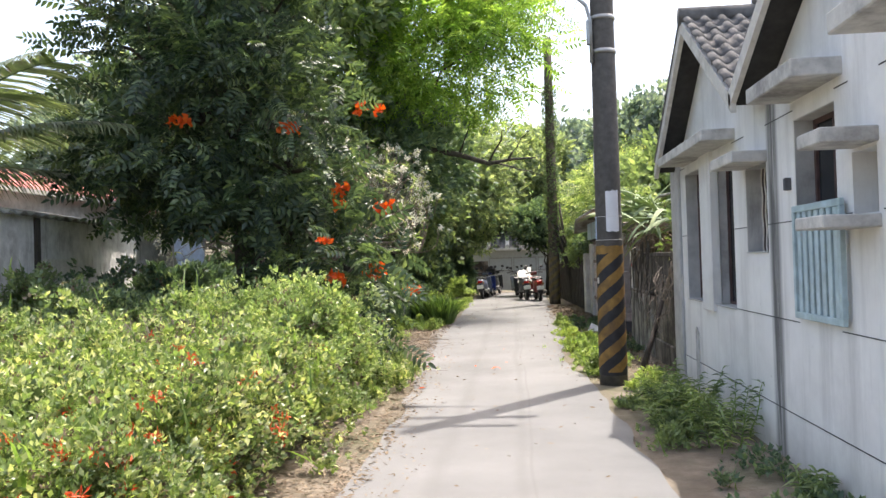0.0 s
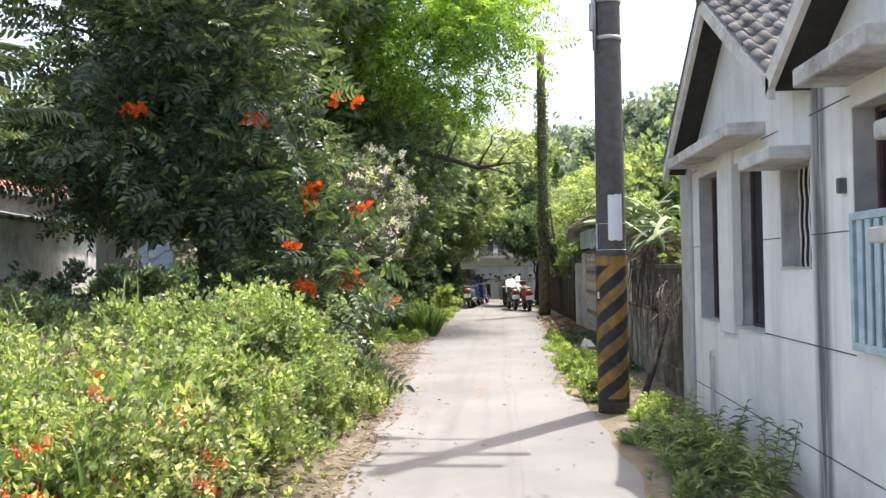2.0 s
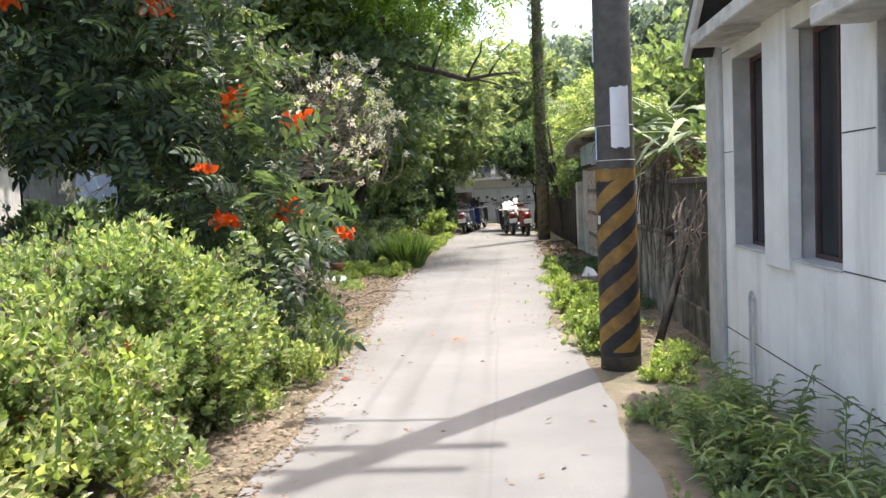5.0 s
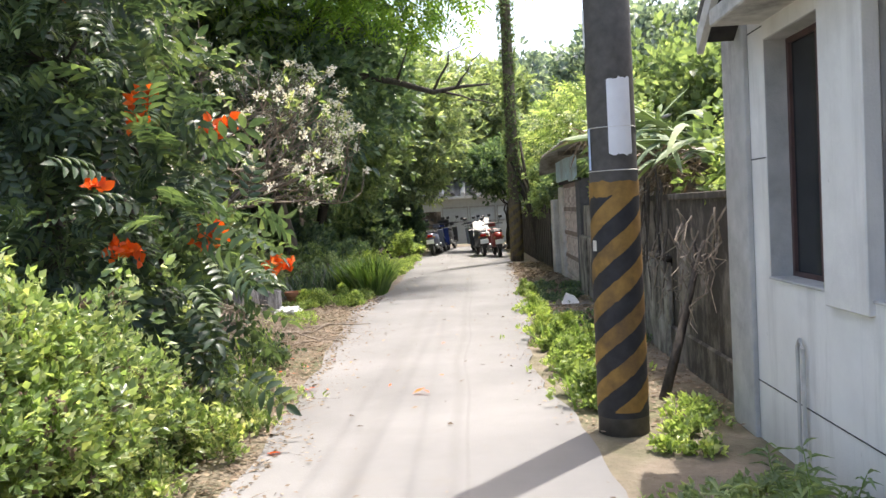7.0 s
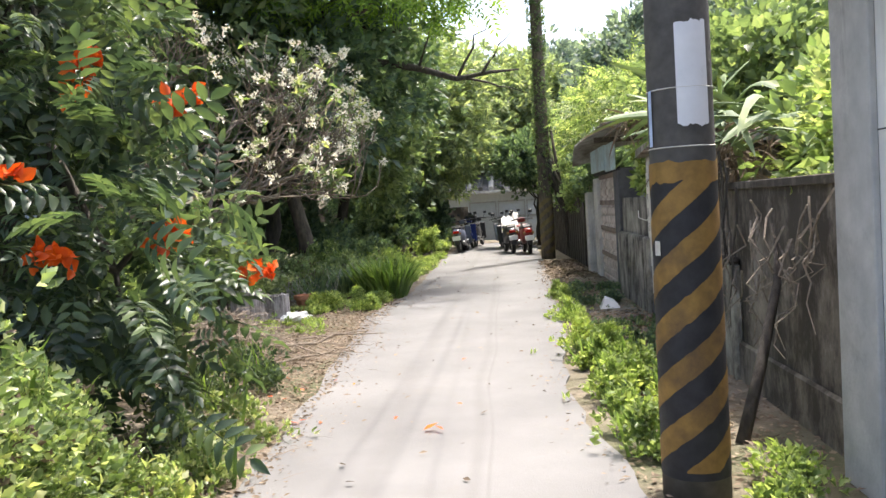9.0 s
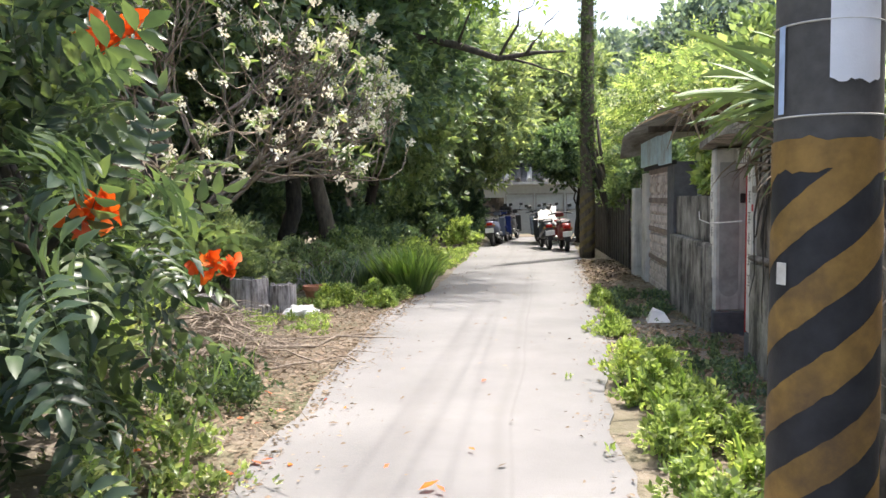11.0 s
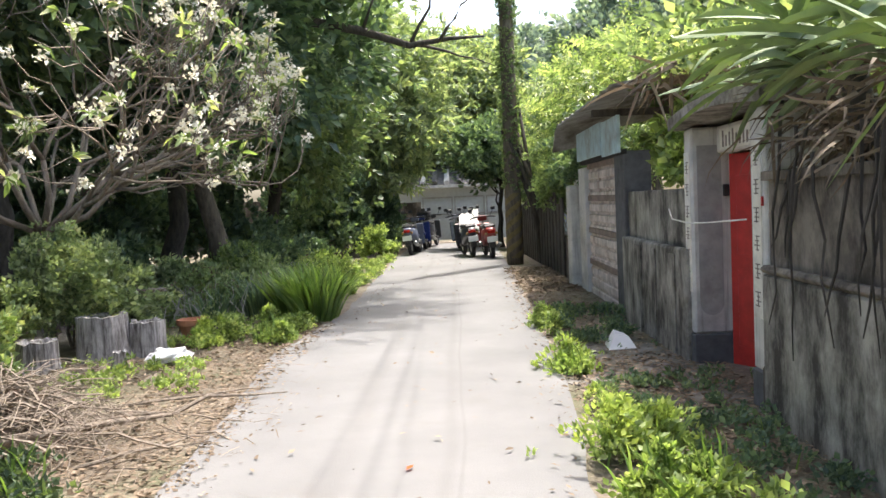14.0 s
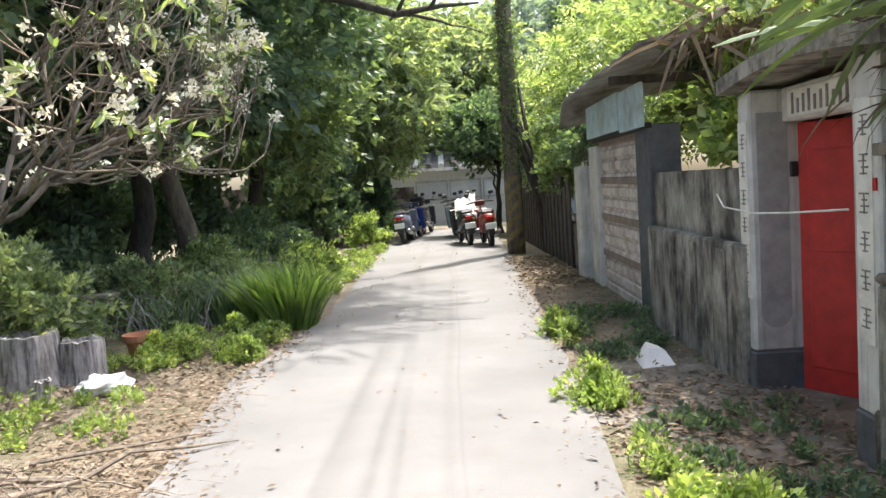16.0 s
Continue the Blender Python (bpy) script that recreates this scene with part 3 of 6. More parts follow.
def wall_with_openings(g, x0, x1, y0, y1, z0, z1, holes):
    cy = sorted({y0, y1, *[h[0] for h in holes], *[h[1] for h in holes]})
    cz = sorted({z0, z1, *[h[2] for h in holes], *[h[3] for h in holes]})
    def solid(i, j):
        if not (0 <= i < len(cy) - 1 and 0 <= j < len(cz) - 1):
            return False
        my, mz = (cy[i] + cy[i + 1]) / 2, (cz[j] + cz[j + 1]) / 2
        return not any(h[0] < my < h[1] and h[2] < mz < h[3] for h in holes)
    for i in range(len(cy) - 1):
        for j in range(len(cz) - 1):
            if not solid(i, j):
                continue
            a, b, c, d = cy[i], cy[i + 1], cz[j], cz[j + 1]
            g.put([(x0, a, c), (x0, b, c), (x0, b, d), (x0, a, d)], [(3, 2, 1, 0)])
            g.put([(x1, a, c), (x1, b, c), (x1, b, d), (x1, a, d)], [(0, 1, 2, 3)])
            for di, dj, q in ((-1, 0, ((a, c), (a, d))), (1, 0, ((b, c), (b, d))), (0, -1, ((a, c), (b, c))), (0, 1, ((a, d), (b, d)))):
                if not solid(i + di, j + dj):
                    (p, r), (s, u) = q
                    g.put([(x0, p, r), (x0, s, u), (x1, s, u), (x1, p, r)], [(0, 1, 2, 3)])
    return g


HX = 2.26
house = thing("house", (2.27, 5, 0), "single-storey white rendered house with grey tiled gables", "house")
HOLES = [(9.32, 10.15, 1.03, 2.44), (8.2, 8.92, 1.03, 2.42), (7.25, 7.81, 1.53, 2.24), (5.91, 6.62, 1.08, 2.45), (5.36, 5.68, 1.74, 2.10)]
g = wall_with_openings(Geo(), HX, HX + 0.3, -5, 10.8, -0.05, 2.72, HOLES)
prism_x(g, [(7.25, 2.72), (10.4, 2.72), (8.88, 3.78)], HX, HX + 0.2)
prism_x(g, [(2.2, 2.72), (7.2, 2.72), (4.7, 4.17)], HX, HX + 0.2)
g.box(HX + 0.3, 9, 10.6, 10.8, -0.05, 2.72)
g.box(8.8, 9, -5, 10.6, -0.05, 2.72)
g.box(HX + 0.3, 8.8, -5, -4.8, -0.05, 2.72)
wall = part("wall", g, M_HOUSE, house, "white rendered wall with dark joints")
part("pilaster", Geo().box(2.225, HX, 10.40, 10.82, 0, 2.62, 0.006), M_GREYRENDER_SHADE, house, "weathered grey corner pilaster")
for y0, y1, z0, z1 in HOLES[:4]:
    # lining of each deep opening, coloured grey to stand in for its shade
    part("reveal", Geo().box(HX + 0.004, HX + 0.13, y1 - 0.006, y1, z0, z1).box(HX + 0.004, HX + 0.13, y0, y1 - 0.006, z1 - 0.006, z1), M_GREYRENDER_SHADE, house, "grey reveal with its shade put into the colour")
    part("sill", Geo().box(HX - 0.012, HX + 0.13, y0 + 0.002, y1 - 0.008, z0, z0 + 0.014, 0.003), M_GREYRENDER_SHADE, house)
for y0, y1 in ((8.9, 9.34),):
    part("pier", Geo().box(2.225, HX + 0.05, y0, y1, 0.97, 2.56, 0.006), M_HOUSE, house)
for z in (0.37, 1.04, 1.75, 2.52):
    spans = [(-5, 10.8)] if z < 1 else [(-5, 5.3), (5.7, 5.9), (6.63, 7.24), (7.82, 8.19), (10.16, 10.49)] if z > 1.1 else [(-5, 5.9), (6.63, 8.19)]
    for a, b in spans:
        part("joint", Geo().box(HX - 0.003, HX + 0.01, a, b, z - 0.0035, z + 0.0035), M_GROOVE, house)
# ledges over the openings
for y0, y1, z, out, thick in ((8.08, 10.2, 2.54, 0.29, 0.10), (7.22, 7.88, 2.24, 0.27, 0.09), (5.77, 6.68, 2.58, 0.30, 0.11), (5.33, 5.68, 2.12, 0.31, 0.085), (5.33, 5.76, 1.655, 0.31, 0.075), (3.7, 4.95, 2.6, 0.4, 0.11)):
    part("ledge", Geo().box(HX - out, HX + 0.02, y0, y1, z, z + thick, 0.008), M_CANOPY, house, "grey concrete ledge")


def window_unit(y0, y1, z0, z1, bars=0, mullions=1):
    w = part("window", Geo().box(HX + 0.13, HX + 0.17, y0, y0 + 0.04, z0, z1).box(HX + 0.13, HX + 0.17, y1 - 0.04, y1, z0, z1)
             .box(HX + 0.13, HX + 0.17, y0 + 0.04, y1 - 0.04, z0, z0 + 0.04).box(HX + 0.13, HX + 0.17, y0 + 0.04, y1 - 0.04, z1 - 0.04, z1), M_WOODFRAME, house, "dark wooden window frame")
    n = mullions + 1
    step = (y1 - y0 - 0.08) / n
    for i in range(n):
        a = y0 + 0.04 + i * step
        part("pane", Geo().box(HX + 0.145, HX + 0.155, a + 0.012, a + step - 0.012, z0 + 0.04, z1 - 0.04), M_DARKGLASS, w)
        if i:
            part("mullion", Geo().box(HX + 0.13, HX + 0.17, a - 0.012, a + 0.012, z0 + 0.04, z1 - 0.04), M_WOODFRAME, w)
    for i in range(bars):
        y = y0 + (i + 0.7) * (y1 - y0) / (bars + 0.4)
        pts = [(HX + 0.115, y + 0.012 * math.sin(k * 1.4), z0 + (z1 - z0) * k / 12) for k in range(13)]
        part("bar", Geo().tube(pts, [0.007] * 13, 5), M_PAPER, w, "white wrought bar")


window_unit(9.32, 10.15, 1.03, 2.44)
window_unit(8.2, 8.92, 1.03, 2.42)
window_unit(7.25, 7.81, 1.53, 2.24, bars=6, mullions=0)
window_unit(5.91, 6.62, 1.08, 2.45, mullions=1)
part("niche_back", Geo().box(HX + 0.16, HX + 0.18, 5.36, 5.68, 1.74, 2.10), M_CANOPY, house)
GX = 2.205
grille = part("grille", Geo().box(GX, GX + 0.03, 5.75, 6.56, 1.80, 1.845, 0.004).box(GX, GX + 0.03, 5.75, 6.56, 1.08, 1.125, 0.004)
              .box(GX, GX + 0.03, 5.75, 5.79, 1.125, 1.80).box(GX, GX + 0.03, 6.52, 6.56, 1.125, 1.80), M_BLUE, house, "pale blue steel window grille")
for i in range(7):
    y = 5.815 + i * 0.102
    part("slat", Geo().box(GX + 0.008, GX + 0.026, y, y + 0.062, 1.125, 1.80, 0.003), M_BLUE, grille)
for y in (5.8, 6.5):
    for z in (1.2, 1.7):
        part("bracket", Geo().box(GX + 0.03, HX + 0.01, y, y + 0.03, z, z + 0.03), M_BLUE, grille)
part("meter_box", Geo().box(2.215, HX + 0.005, 6.70, 6.745, 1.97, 2.06, 0.006), M_DADO, house, "small dark meter box")
part("conduit", Geo().tube([(2.235, 9.72, 0.0), (2.235, 9.72, 0.7), (2.235, 9.69, 0.74), (2.235, 9.65, 0.7), (2.235, 9.65, 0.0)], [0.012] * 5, 6), M_CANOPY, house, "thin bent conduit")
# roofs: two gables that face the lane
S1, S2 = 0.65, 0.75
RY, RZ = 8.88, 3.80
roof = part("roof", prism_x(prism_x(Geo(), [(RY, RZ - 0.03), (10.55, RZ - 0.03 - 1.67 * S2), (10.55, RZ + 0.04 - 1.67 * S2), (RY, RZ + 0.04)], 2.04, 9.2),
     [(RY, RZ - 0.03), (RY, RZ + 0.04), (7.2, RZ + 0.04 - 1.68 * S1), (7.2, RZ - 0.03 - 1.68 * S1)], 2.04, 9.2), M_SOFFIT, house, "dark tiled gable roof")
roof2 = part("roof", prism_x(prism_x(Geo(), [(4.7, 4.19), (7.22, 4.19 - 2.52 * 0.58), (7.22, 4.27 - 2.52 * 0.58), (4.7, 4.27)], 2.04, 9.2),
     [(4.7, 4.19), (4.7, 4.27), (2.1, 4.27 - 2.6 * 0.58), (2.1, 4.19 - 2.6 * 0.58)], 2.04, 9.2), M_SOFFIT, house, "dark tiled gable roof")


def verge(y0, z0, y1, z1, mat=M_VERGE):
    part("verge_board", prism_x(Geo(), [(y0, z0 - 0.085), (y1, z1 - 0.085), (y1, z1 + 0.045), (y0, z0 + 0.045)], 1.995, 2.038), mat, house, "weathered white verge board")


verge(RY, RZ, 10.57, RZ - 1.69 * S2)
verge(7.2, RZ - 1.68 * S1, RY, RZ)
verge(7.26, 4.23 - 2.56 * 0.58, 4.7, 4.23)
verge(4.7, 4.23, 2.1, 4.23 - 2.6 * 0.58)
part("roof_slab", Geo().box(2.06, 9.2, -5.1, 2.08, 2.74, 2.84, 0.01), M_CANOPY, house, "flat concrete roof slab")
part("ridge_cap", Geo().tube([(1.98, RY, RZ + 0.08), (9.2, RY, RZ + 0.08)], [0.09, 0.09], 10), M_TILE, roof, smooth=True)
part("ridge_cap", Geo().tube([(1.98, 4.7, 4.31), (9.2, 4.7, 4.31)], [0.09, 0.09], 10), M_TILE, roof2, smooth=True)
for x in (2.7, 3.4):
    part("ridge_ornament", Geo().box(x, x + 0.5, RY - 0.08, RY + 0.08, RZ + 0.15, RZ + 0.26, 0.02), M_TILE, roof)

# ---- utility poles ----
PX, PY = 1.45, 10.68


def pole_radius(z):
    return 0.168 - 0.006 * z


def ring_patch(z0, z1, a0, a1, lift, n=10, rows=5, skew=0.0, cx=PX, cy=PY, ragged=0.0):
    g = Geo()
    v, f = [], []
    for j in range(rows + 1):
        for i in range(n + 1):
            a = a0 + (a1 - a0) * i / n
            z = z0 + (z1 - z0) * j / rows + skew * (a - a0) / (2 * math.pi)
            if ragged and j in (0, rows):
                z += ragged * noise.noise(Vector((a * 9, z0 * 3, j)))
            r = pole_radius(z) + lift
            v.append((cx + r * math.cos(a), cy + r * math.sin(a), z))
    for j in range(rows):
        for i in range(n):
            p = j * (n + 1) + i
            f.append((p, p + 1, p + n + 2, p + n + 1))
    return g.put(v, f)


def stripes(parent, cx, cy, lift=0.004, yellow=None):
    """Slanting bands, each clipped to the painted height."""
    for k in range(-3, 6):
        z, rows = k * 0.275 - 0.04, []
        for i in range(41):
            a = math.pi * 0.5 + 2 * math.pi * i / 40
            lo = z + 0.825 * i / 40 + 0.012 * noise.noise(Vector((i * 0.7, k, 0)))
            lo, hi = min(max(lo, 0.16), 1.6), min(max(lo + 0.135, 0.16), 1.6)
            if hi - lo > 0.002:
                rows.append([(cx + (pole_radius(zz) + lift) * math.cos(a), cy + (pole_radius(zz) + lift) * math.sin(a), zz) for zz in (lo, hi)])
        if len(rows) > 1:
            v = [p for row in rows for p in row]
            part("stripe", Geo().put(v, [(2 * i, 2 * i + 2, 2 * i + 3, 2 * i + 1) for i in range(len(rows) - 1)]), yellow or M_YELLOW, parent, smooth=True)


pole = thing("utility_pole", (PX, PY, 0), "dark utility pole with yellow-black warning stripes and a white patch", "utility pole", "utility poles")
part("shaft", Geo().lathe([(pole_radius(z), z) for z in (-0.1, 0.5, 1, 1.5, 2, 3, 4, 5, 6, 7, 8, 9)], 28, (PX, PY)), M_POLE, pole, smooth=True)
part("paint_sleeve", Geo().lathe([(pole_radius(z) + 0.002, z) for z in (0.12, 0.5, 0.9, 1.3, 1.66)], 28, (PX, PY), False), M_BLACK, pole, "black painted band", True)
stripes(pole, PX, PY)
part("stripe", ring_patch(1.57, 1.67, 0, 2 * math.pi, 0.005, 40, 2, ragged=0.02), M_YELLOW, pole, smooth=True)
part("white_patch", ring_patch(1.84, 2.33, 1.5 * math.pi - 0.3, 1.5 * math.pi + 0.72, 0.004, 14, 8, ragged=0.02), M_WHITE, pole, "painted white patch", True)
part("small_plate", ring_patch(2.55, 2.8, math.pi - 0.1, math.pi + 0.25, 0.006, 4, 3), M_WHITE, pole)
part("tag", ring_patch(1.22, 1.29, math.pi + 0.3, math.pi + 0.55, 0.008, 3, 2), M_PAPER, pole, "small white tag")
part("blue_tape", ring_patch(1.75, 2.02, math.pi + 0.25, math.pi + 0.42, 0.009, 3, 4), M_TARP, pole, "strip of blue tape")
for z in (1.74, 2.02):
    part("tie_wire", Geo().lathe([(pole_radius(z) + 0.002, z - 0.003), (pole_radius(z) + 0.007, z), (pole_radius(z) + 0.002, z + 0.003)], 28, (PX, PY), False), M_WIRE, pole)
for z in (4.02, 4.43):
    part("strap", Geo().lathe([(pole_radius(z), z - 0.025), (pole_radius(z) + 0.012, z - 0.025), (pole_radius(z) + 0.012, z + 0.025), (pole_radius(z), z + 0.025)], 28, (PX, PY), False), M_STEEL, pole, "galvanised strap", True)
part("lamp_arm", Geo().tube([(1.30, 10.58, 3.88), (1.30, 10.58, 4.38), (1.25, 10.58, 4.58), (1.12, 10.6, 4.71), (0.86, 10.62, 4.79), (0.48, 10.66, 4.81)], [0.022] * 6, 8), M_STEEL, pole, "curved steel lamp arm", True)
part("arm_box", Geo().box(1.25, 1.29, 10.55, 10.62, 4.1, 4.4, 0.008), M_STEEL, pole)
part("lamp_head", Geo().box(0.08, 0.5, 10.58, 10.74, 4.76, 4.85, 0.03), M_STEEL, pole, "street lamp head")
part("crossarm", Geo().box(0.8, 2.05, 10.56, 10.66, 6.6, 6.7, 0.01), M_STEEL, pole)
part("crossarm", Geo().box(0.75, 2.15, 10.56, 10.64, 7.9, 8.0, 0.01), M_STEEL, pole)

QX, QY = 1.66, 28.0
pole2 = thing("utility_pole", (QX, QY, 0), "ivy-covered utility pole with faded warning stripes", "utility pole", "utility poles")
part("shaft", Geo().lathe([(pole_radius(z) + 0.02, z) for z in (-0.1, 1, 2, 4, 6, 7.7, 9)], 20, (QX, QY)), M_BARK, pole2, smooth=True)
stripes(pole2, QX, QY, 0.026, yellow=M_OLDYELLOW)
n = 800
a, z = rng.random(n) * 6.283, 1.7 + 5.7 * rng.random(n)
rad = 0.15 + 0.05 * rng.random(n) * (1 + 0.5 * np.sin(z * 2.1))
pos = np.stack([QX + rad * np.cos(a), QY + rad * np.sin(a), z], 1)
part("ivy", scatter("ivy", T_SPRAY, pos, np.stack([np.cos(a), np.sin(a), -0.6 + 0 * a], 1), 0.085, L_MID, 0.8), L_MID, pole2, "dense ivy")
for i in range(6):
    a = i * 1.1
    part("root", Geo().tube([(QX + 0.2 * math.cos(a), QY + 0.2 * math.sin(a), 3.6 - 0.2 * i), (QX + 0.3 + 0.1 * math.cos(a), QY + 0.1 * math.sin(a), 2.0), (QX + 0.62 + 0.09 * i, QY + 0.15 * math.sin(a), -0.02)], [0.03, 0.05, 0.06], 6), M_DARKBARK, pole2, "thick climbing root", True)


def cable(name_pts, sag, r=0.008):
    a, b = Vector(name_pts[0]), Vector(name_pts[1])
    pts = [a.lerp(b, t / 14) - Vector((0, 0, sag * 4 * (t / 14) * (1 - t / 14))) for t in range(15)]
    tagged(part("overhead_cable", Geo().tube(pts, [r] * 15, 5), M_CABLE), "black overhead cable between the poles", "cable", "overhead cables")


cable(((1.33, 10.6, 7.95), (QX - 0.1, QY, 8.2)), 0.5)
cable(((1.6, 10.7, 7.95), (QX + 0.1, QY, 8.4)), 0.7)
cable(((1.33, 10.6, 5.2), (QX - 0.12, QY, 7.2)), 0.15, 0.005)

# ---- yard wall, red gate and shed ----
yard = tagged(part("wall_yard", Geo().box(2.40, 2.55, 10.85, 15.28, -0.05, 1.52).box(2.37, 2.58, 10.85, 15.28, 1.52, 1.58, 0.006), M_YARD), kind="structure")
for y in (14.9,):
    part("post", Geo().box(2.375, 2.40, y, y + 0.2, -0.05, 1.5, 0.008), M_YARD, yard)
part("footing", Geo().box(2.36, 2.40, 10.85, 15.28, -0.05, 0.32, 0.02), M_YARD, yard)
part("lower_course", Geo().box(2.335, 2.398, 13.1, 15.18, -0.05, 0.93, 0.015), M_YARD2, yard, "pale streaked lower course")
# dark strip modelled where the overhang leaves a line of shadow
part("shadow_gap_ledge", Geo().box(2.32, 2.398, 13.1, 15.18, 0.935, 0.985, 0.02), M_YARD, yard, "dark ledge strip standing in for a shadow gap")
yard2 = tagged(part("wall_yard_far", Geo().box(2.42, 2.6, 16.9, 19.5, -0.05, 1.5, 0.01).box(2.33, 2.42, 16.9, 19.5, -0.05, 0.98, 0.02), M_YARD2), kind="structure")
for y, w in ((17.2, 0.3), (17.9, 0.16), (18.5, 0.36)):
    part("rib", Geo().box(2.315, 2.33, y, y + w, -0.05, 0.93, 0.01), M_YARD2, yard2)
fence = tagged(part("wall_far_side", Geo().box(2.35, 2.5, 24.4, 27.3, -0.05, 0.75, 0.02).box(2.4, 2.5, 27.3, 38, -0.05, 1.5, 0.02), M_YARD), kind="structure")
for i in range(22):
    y = 24.6 + i * 0.42
    h = 1.45 + 0.25 * noise.noise(Vector((i * 1.7, 0, 0)))
    part("plank", Geo().box(2.3 - 0.02 * i * 0.6, 2.335 - 0.02 * i * 0.6, y, y + 0.3, 0, h, 0.006), M_DARKBARK, fence)

gate = thing("gate", (2.5, 16.1, 0), "old roofed gateway with a red double door", "gate")
part("column", Geo().box(2.375, 2.74, 15.20, 15.45, 0.27, 2.0, 0.012), M_COLUMN, gate, "plastered gate column")
part("dado", Geo().box(2.365, 2.75, 15.19, 15.46, -0.02, 0.27, 0.012), M_DADO, gate, "dark painted column foot")
part("column", Geo().box(2.38, 2.74, 16.82, 17.02, 0.26, 2.0, 0.02), M_COLUMN, gate, "plastered gate column")
part("dado", Geo().box(2.37, 2.75, 16.81, 17.03, -0.02, 0.26, 0.012), M_DADO, gate, "dark painted column foot")
flute = [(2.43 + 0.1 - 0.1 * math.cos(math.pi * k / 10), 0.52 - 0.1 * math.sin(math.pi * k / 10)) for k in range(11)]
g = Geo()
outline = flute + [(2.63, 1.85), (2.43, 1.85)]
k = len(outline)
g.put([(x, 16.812, z) for x, z in outline] + [(x, 16.822, z) for x, z in outline], [tuple(range(k)), tuple(range(2 * k - 1, k - 1, -1))] + [(i, k + i, k + (i + 1) % k, (i + 1) % k) for i in range(k)])
part("sunken_panel", g, M_CONCRETE, gate, "grey panel with a rounded foot")
for y, x in ((16.92, 2.372), (15.33, 2.367)):
    sign = part("couplet", Geo().box(x, x + 0.012, y - 0.075, y + 0.075, 0.62, 1.80), M_PAPER, gate, "faded paper strip with writing")
    for i in range(6):
        z = 1.72 - i * 0.185
        for j in range(4):
            part("stroke", Geo().box(x - 0.003, x, y - 0.045 + 0.015 * (j % 2), y + 0.02 + 0.012 * ((i + j) % 3), z - 0.03 * j - 0.008, z - 0.03 * j), M_INK, sign)
        part("stroke", Geo().box(x - 0.004, x, y - 0.006, y + 0.002, z - 0.10, z + 0.0), M_INK, sign)
part("red_mark", Geo().box(2.363, 2.371, 15.215, 15.245, 1.36, 1.42), M_RED, gate)
part("lintel", Geo().box(2.60, 2.74, 15.42, 16.82, 1.78, 2.0, 0.01), M_COLUMN, gate)
board = part("name_board", Geo().box(2.585, 2.60, 15.6, 16.7, 1.80, 1.97, 0.004), M_PAPER, gate, "faded board with unreadable writing")
for i in range(13):
    part("stroke", Geo().box(2.581, 2.585, 15.66 + i * 0.078, 15.69 + i * 0.078, 1.82, 1.95 - 0.02 * (i % 3)), M_INK, board)
# both leaves stand ajar, folded back into the passage
for hinge, turn, span in (((2.69, 16.80), 33, 0.66), ((2.72, 15.46), -12, 0.66)):
    m = Matrix.Translation((hinge[0], hinge[1], 0)) @ Matrix.Rotation(radians(turn), 4, "Z")
    a, b = (-span, 0) if turn > 0 else (0, span)
    leaf = part("door_leaf", Geo().box(0, 0.035, a, b, 0.0, 1.77, 0.004, m), M_RED, gate, "red painted steel door leaf standing ajar")
    for z in (0.16, 0.93):
        part("door_panel", Geo().box(-0.008, 0.0, a + 0.07, b - 0.07, z, z + 0.66, 0.004, m), M_RED, leaf)
    part("closing_edge", Geo().box(-0.012, 0.04, (a if turn > 0 else b) - 0.02, (a if turn > 0 else b) + 0.02, 0.0, 1.77, 0.003, m), M_RED, leaf)
part("passage_wall", Geo().box(2.76, 3.9, 16.9, 17.02, -0.02, 1.95, 0.006).box(2.76, 3.9, 15.22, 15.34, -0.02, 1.95, 0.006).box(3.78, 3.9, 15.34, 16.9, -0.02, 1.95, 0.006), M_YARD, gate, "dark stained passage wall")
part("bell", Geo().box(2.64, 2.69, 16.79, 16.82, 1.42, 1.52, 0.006), M_PLASTIC, gate, "black door bell")
g = Geo()
arch = [(14.98 + 2.12 * k / 12, 2.0 + 0.08 * math.sin(math.pi * k / 12)) for k in range(13)]
prism_x(g, arch + [(y, z + 0.10) for y, z in reversed(arch)], 2.27, 3.95)
part("gate_roof", g, M_SLAB, gate, "curved concrete roof slab")
tagged(part("cord", Geo().tube([(2.3, 17.25, 1.32), (2.26, 17.0, 1.24), (2.24, 16.4, 1.22), (2.24, 15.9, 1.24), (2.325, 15.4, 1.27)], [0.006] * 5, 5), M_WIRE), "pale cord strung across the red gate", "cord")

shed = thing("shed", (2.6, 21, 0), "low lane-side shed with a slatted shutter and sheet roof", "shed")
part("pillar", Geo().box(2.38, 2.7, 19.5, 20.08, -0.03, 1.98, 0.01), M_DADO, shed, "dark grey pillar")
part("pillar", Geo().box(2.36, 2.75, 22.3, 22.9, -0.03, 1.9, 0.01), M_COLUMN, shed, "pale plaster pillar")
part("side_wall", Geo().box(2.5, 2.7, 22.9, 24.4, -0.03, 1.75, 0.02).box(2.25, 2.5, 23.2, 23.6, -0.03, 1.65, 0.02), M_COLUMN, shed)
shutter = part("shutter", Geo().box(2.44, 2.48, 20.08, 22.3, 0.02, 1.93), M_SHUTTER, shed, "brown and white slatted shutter")
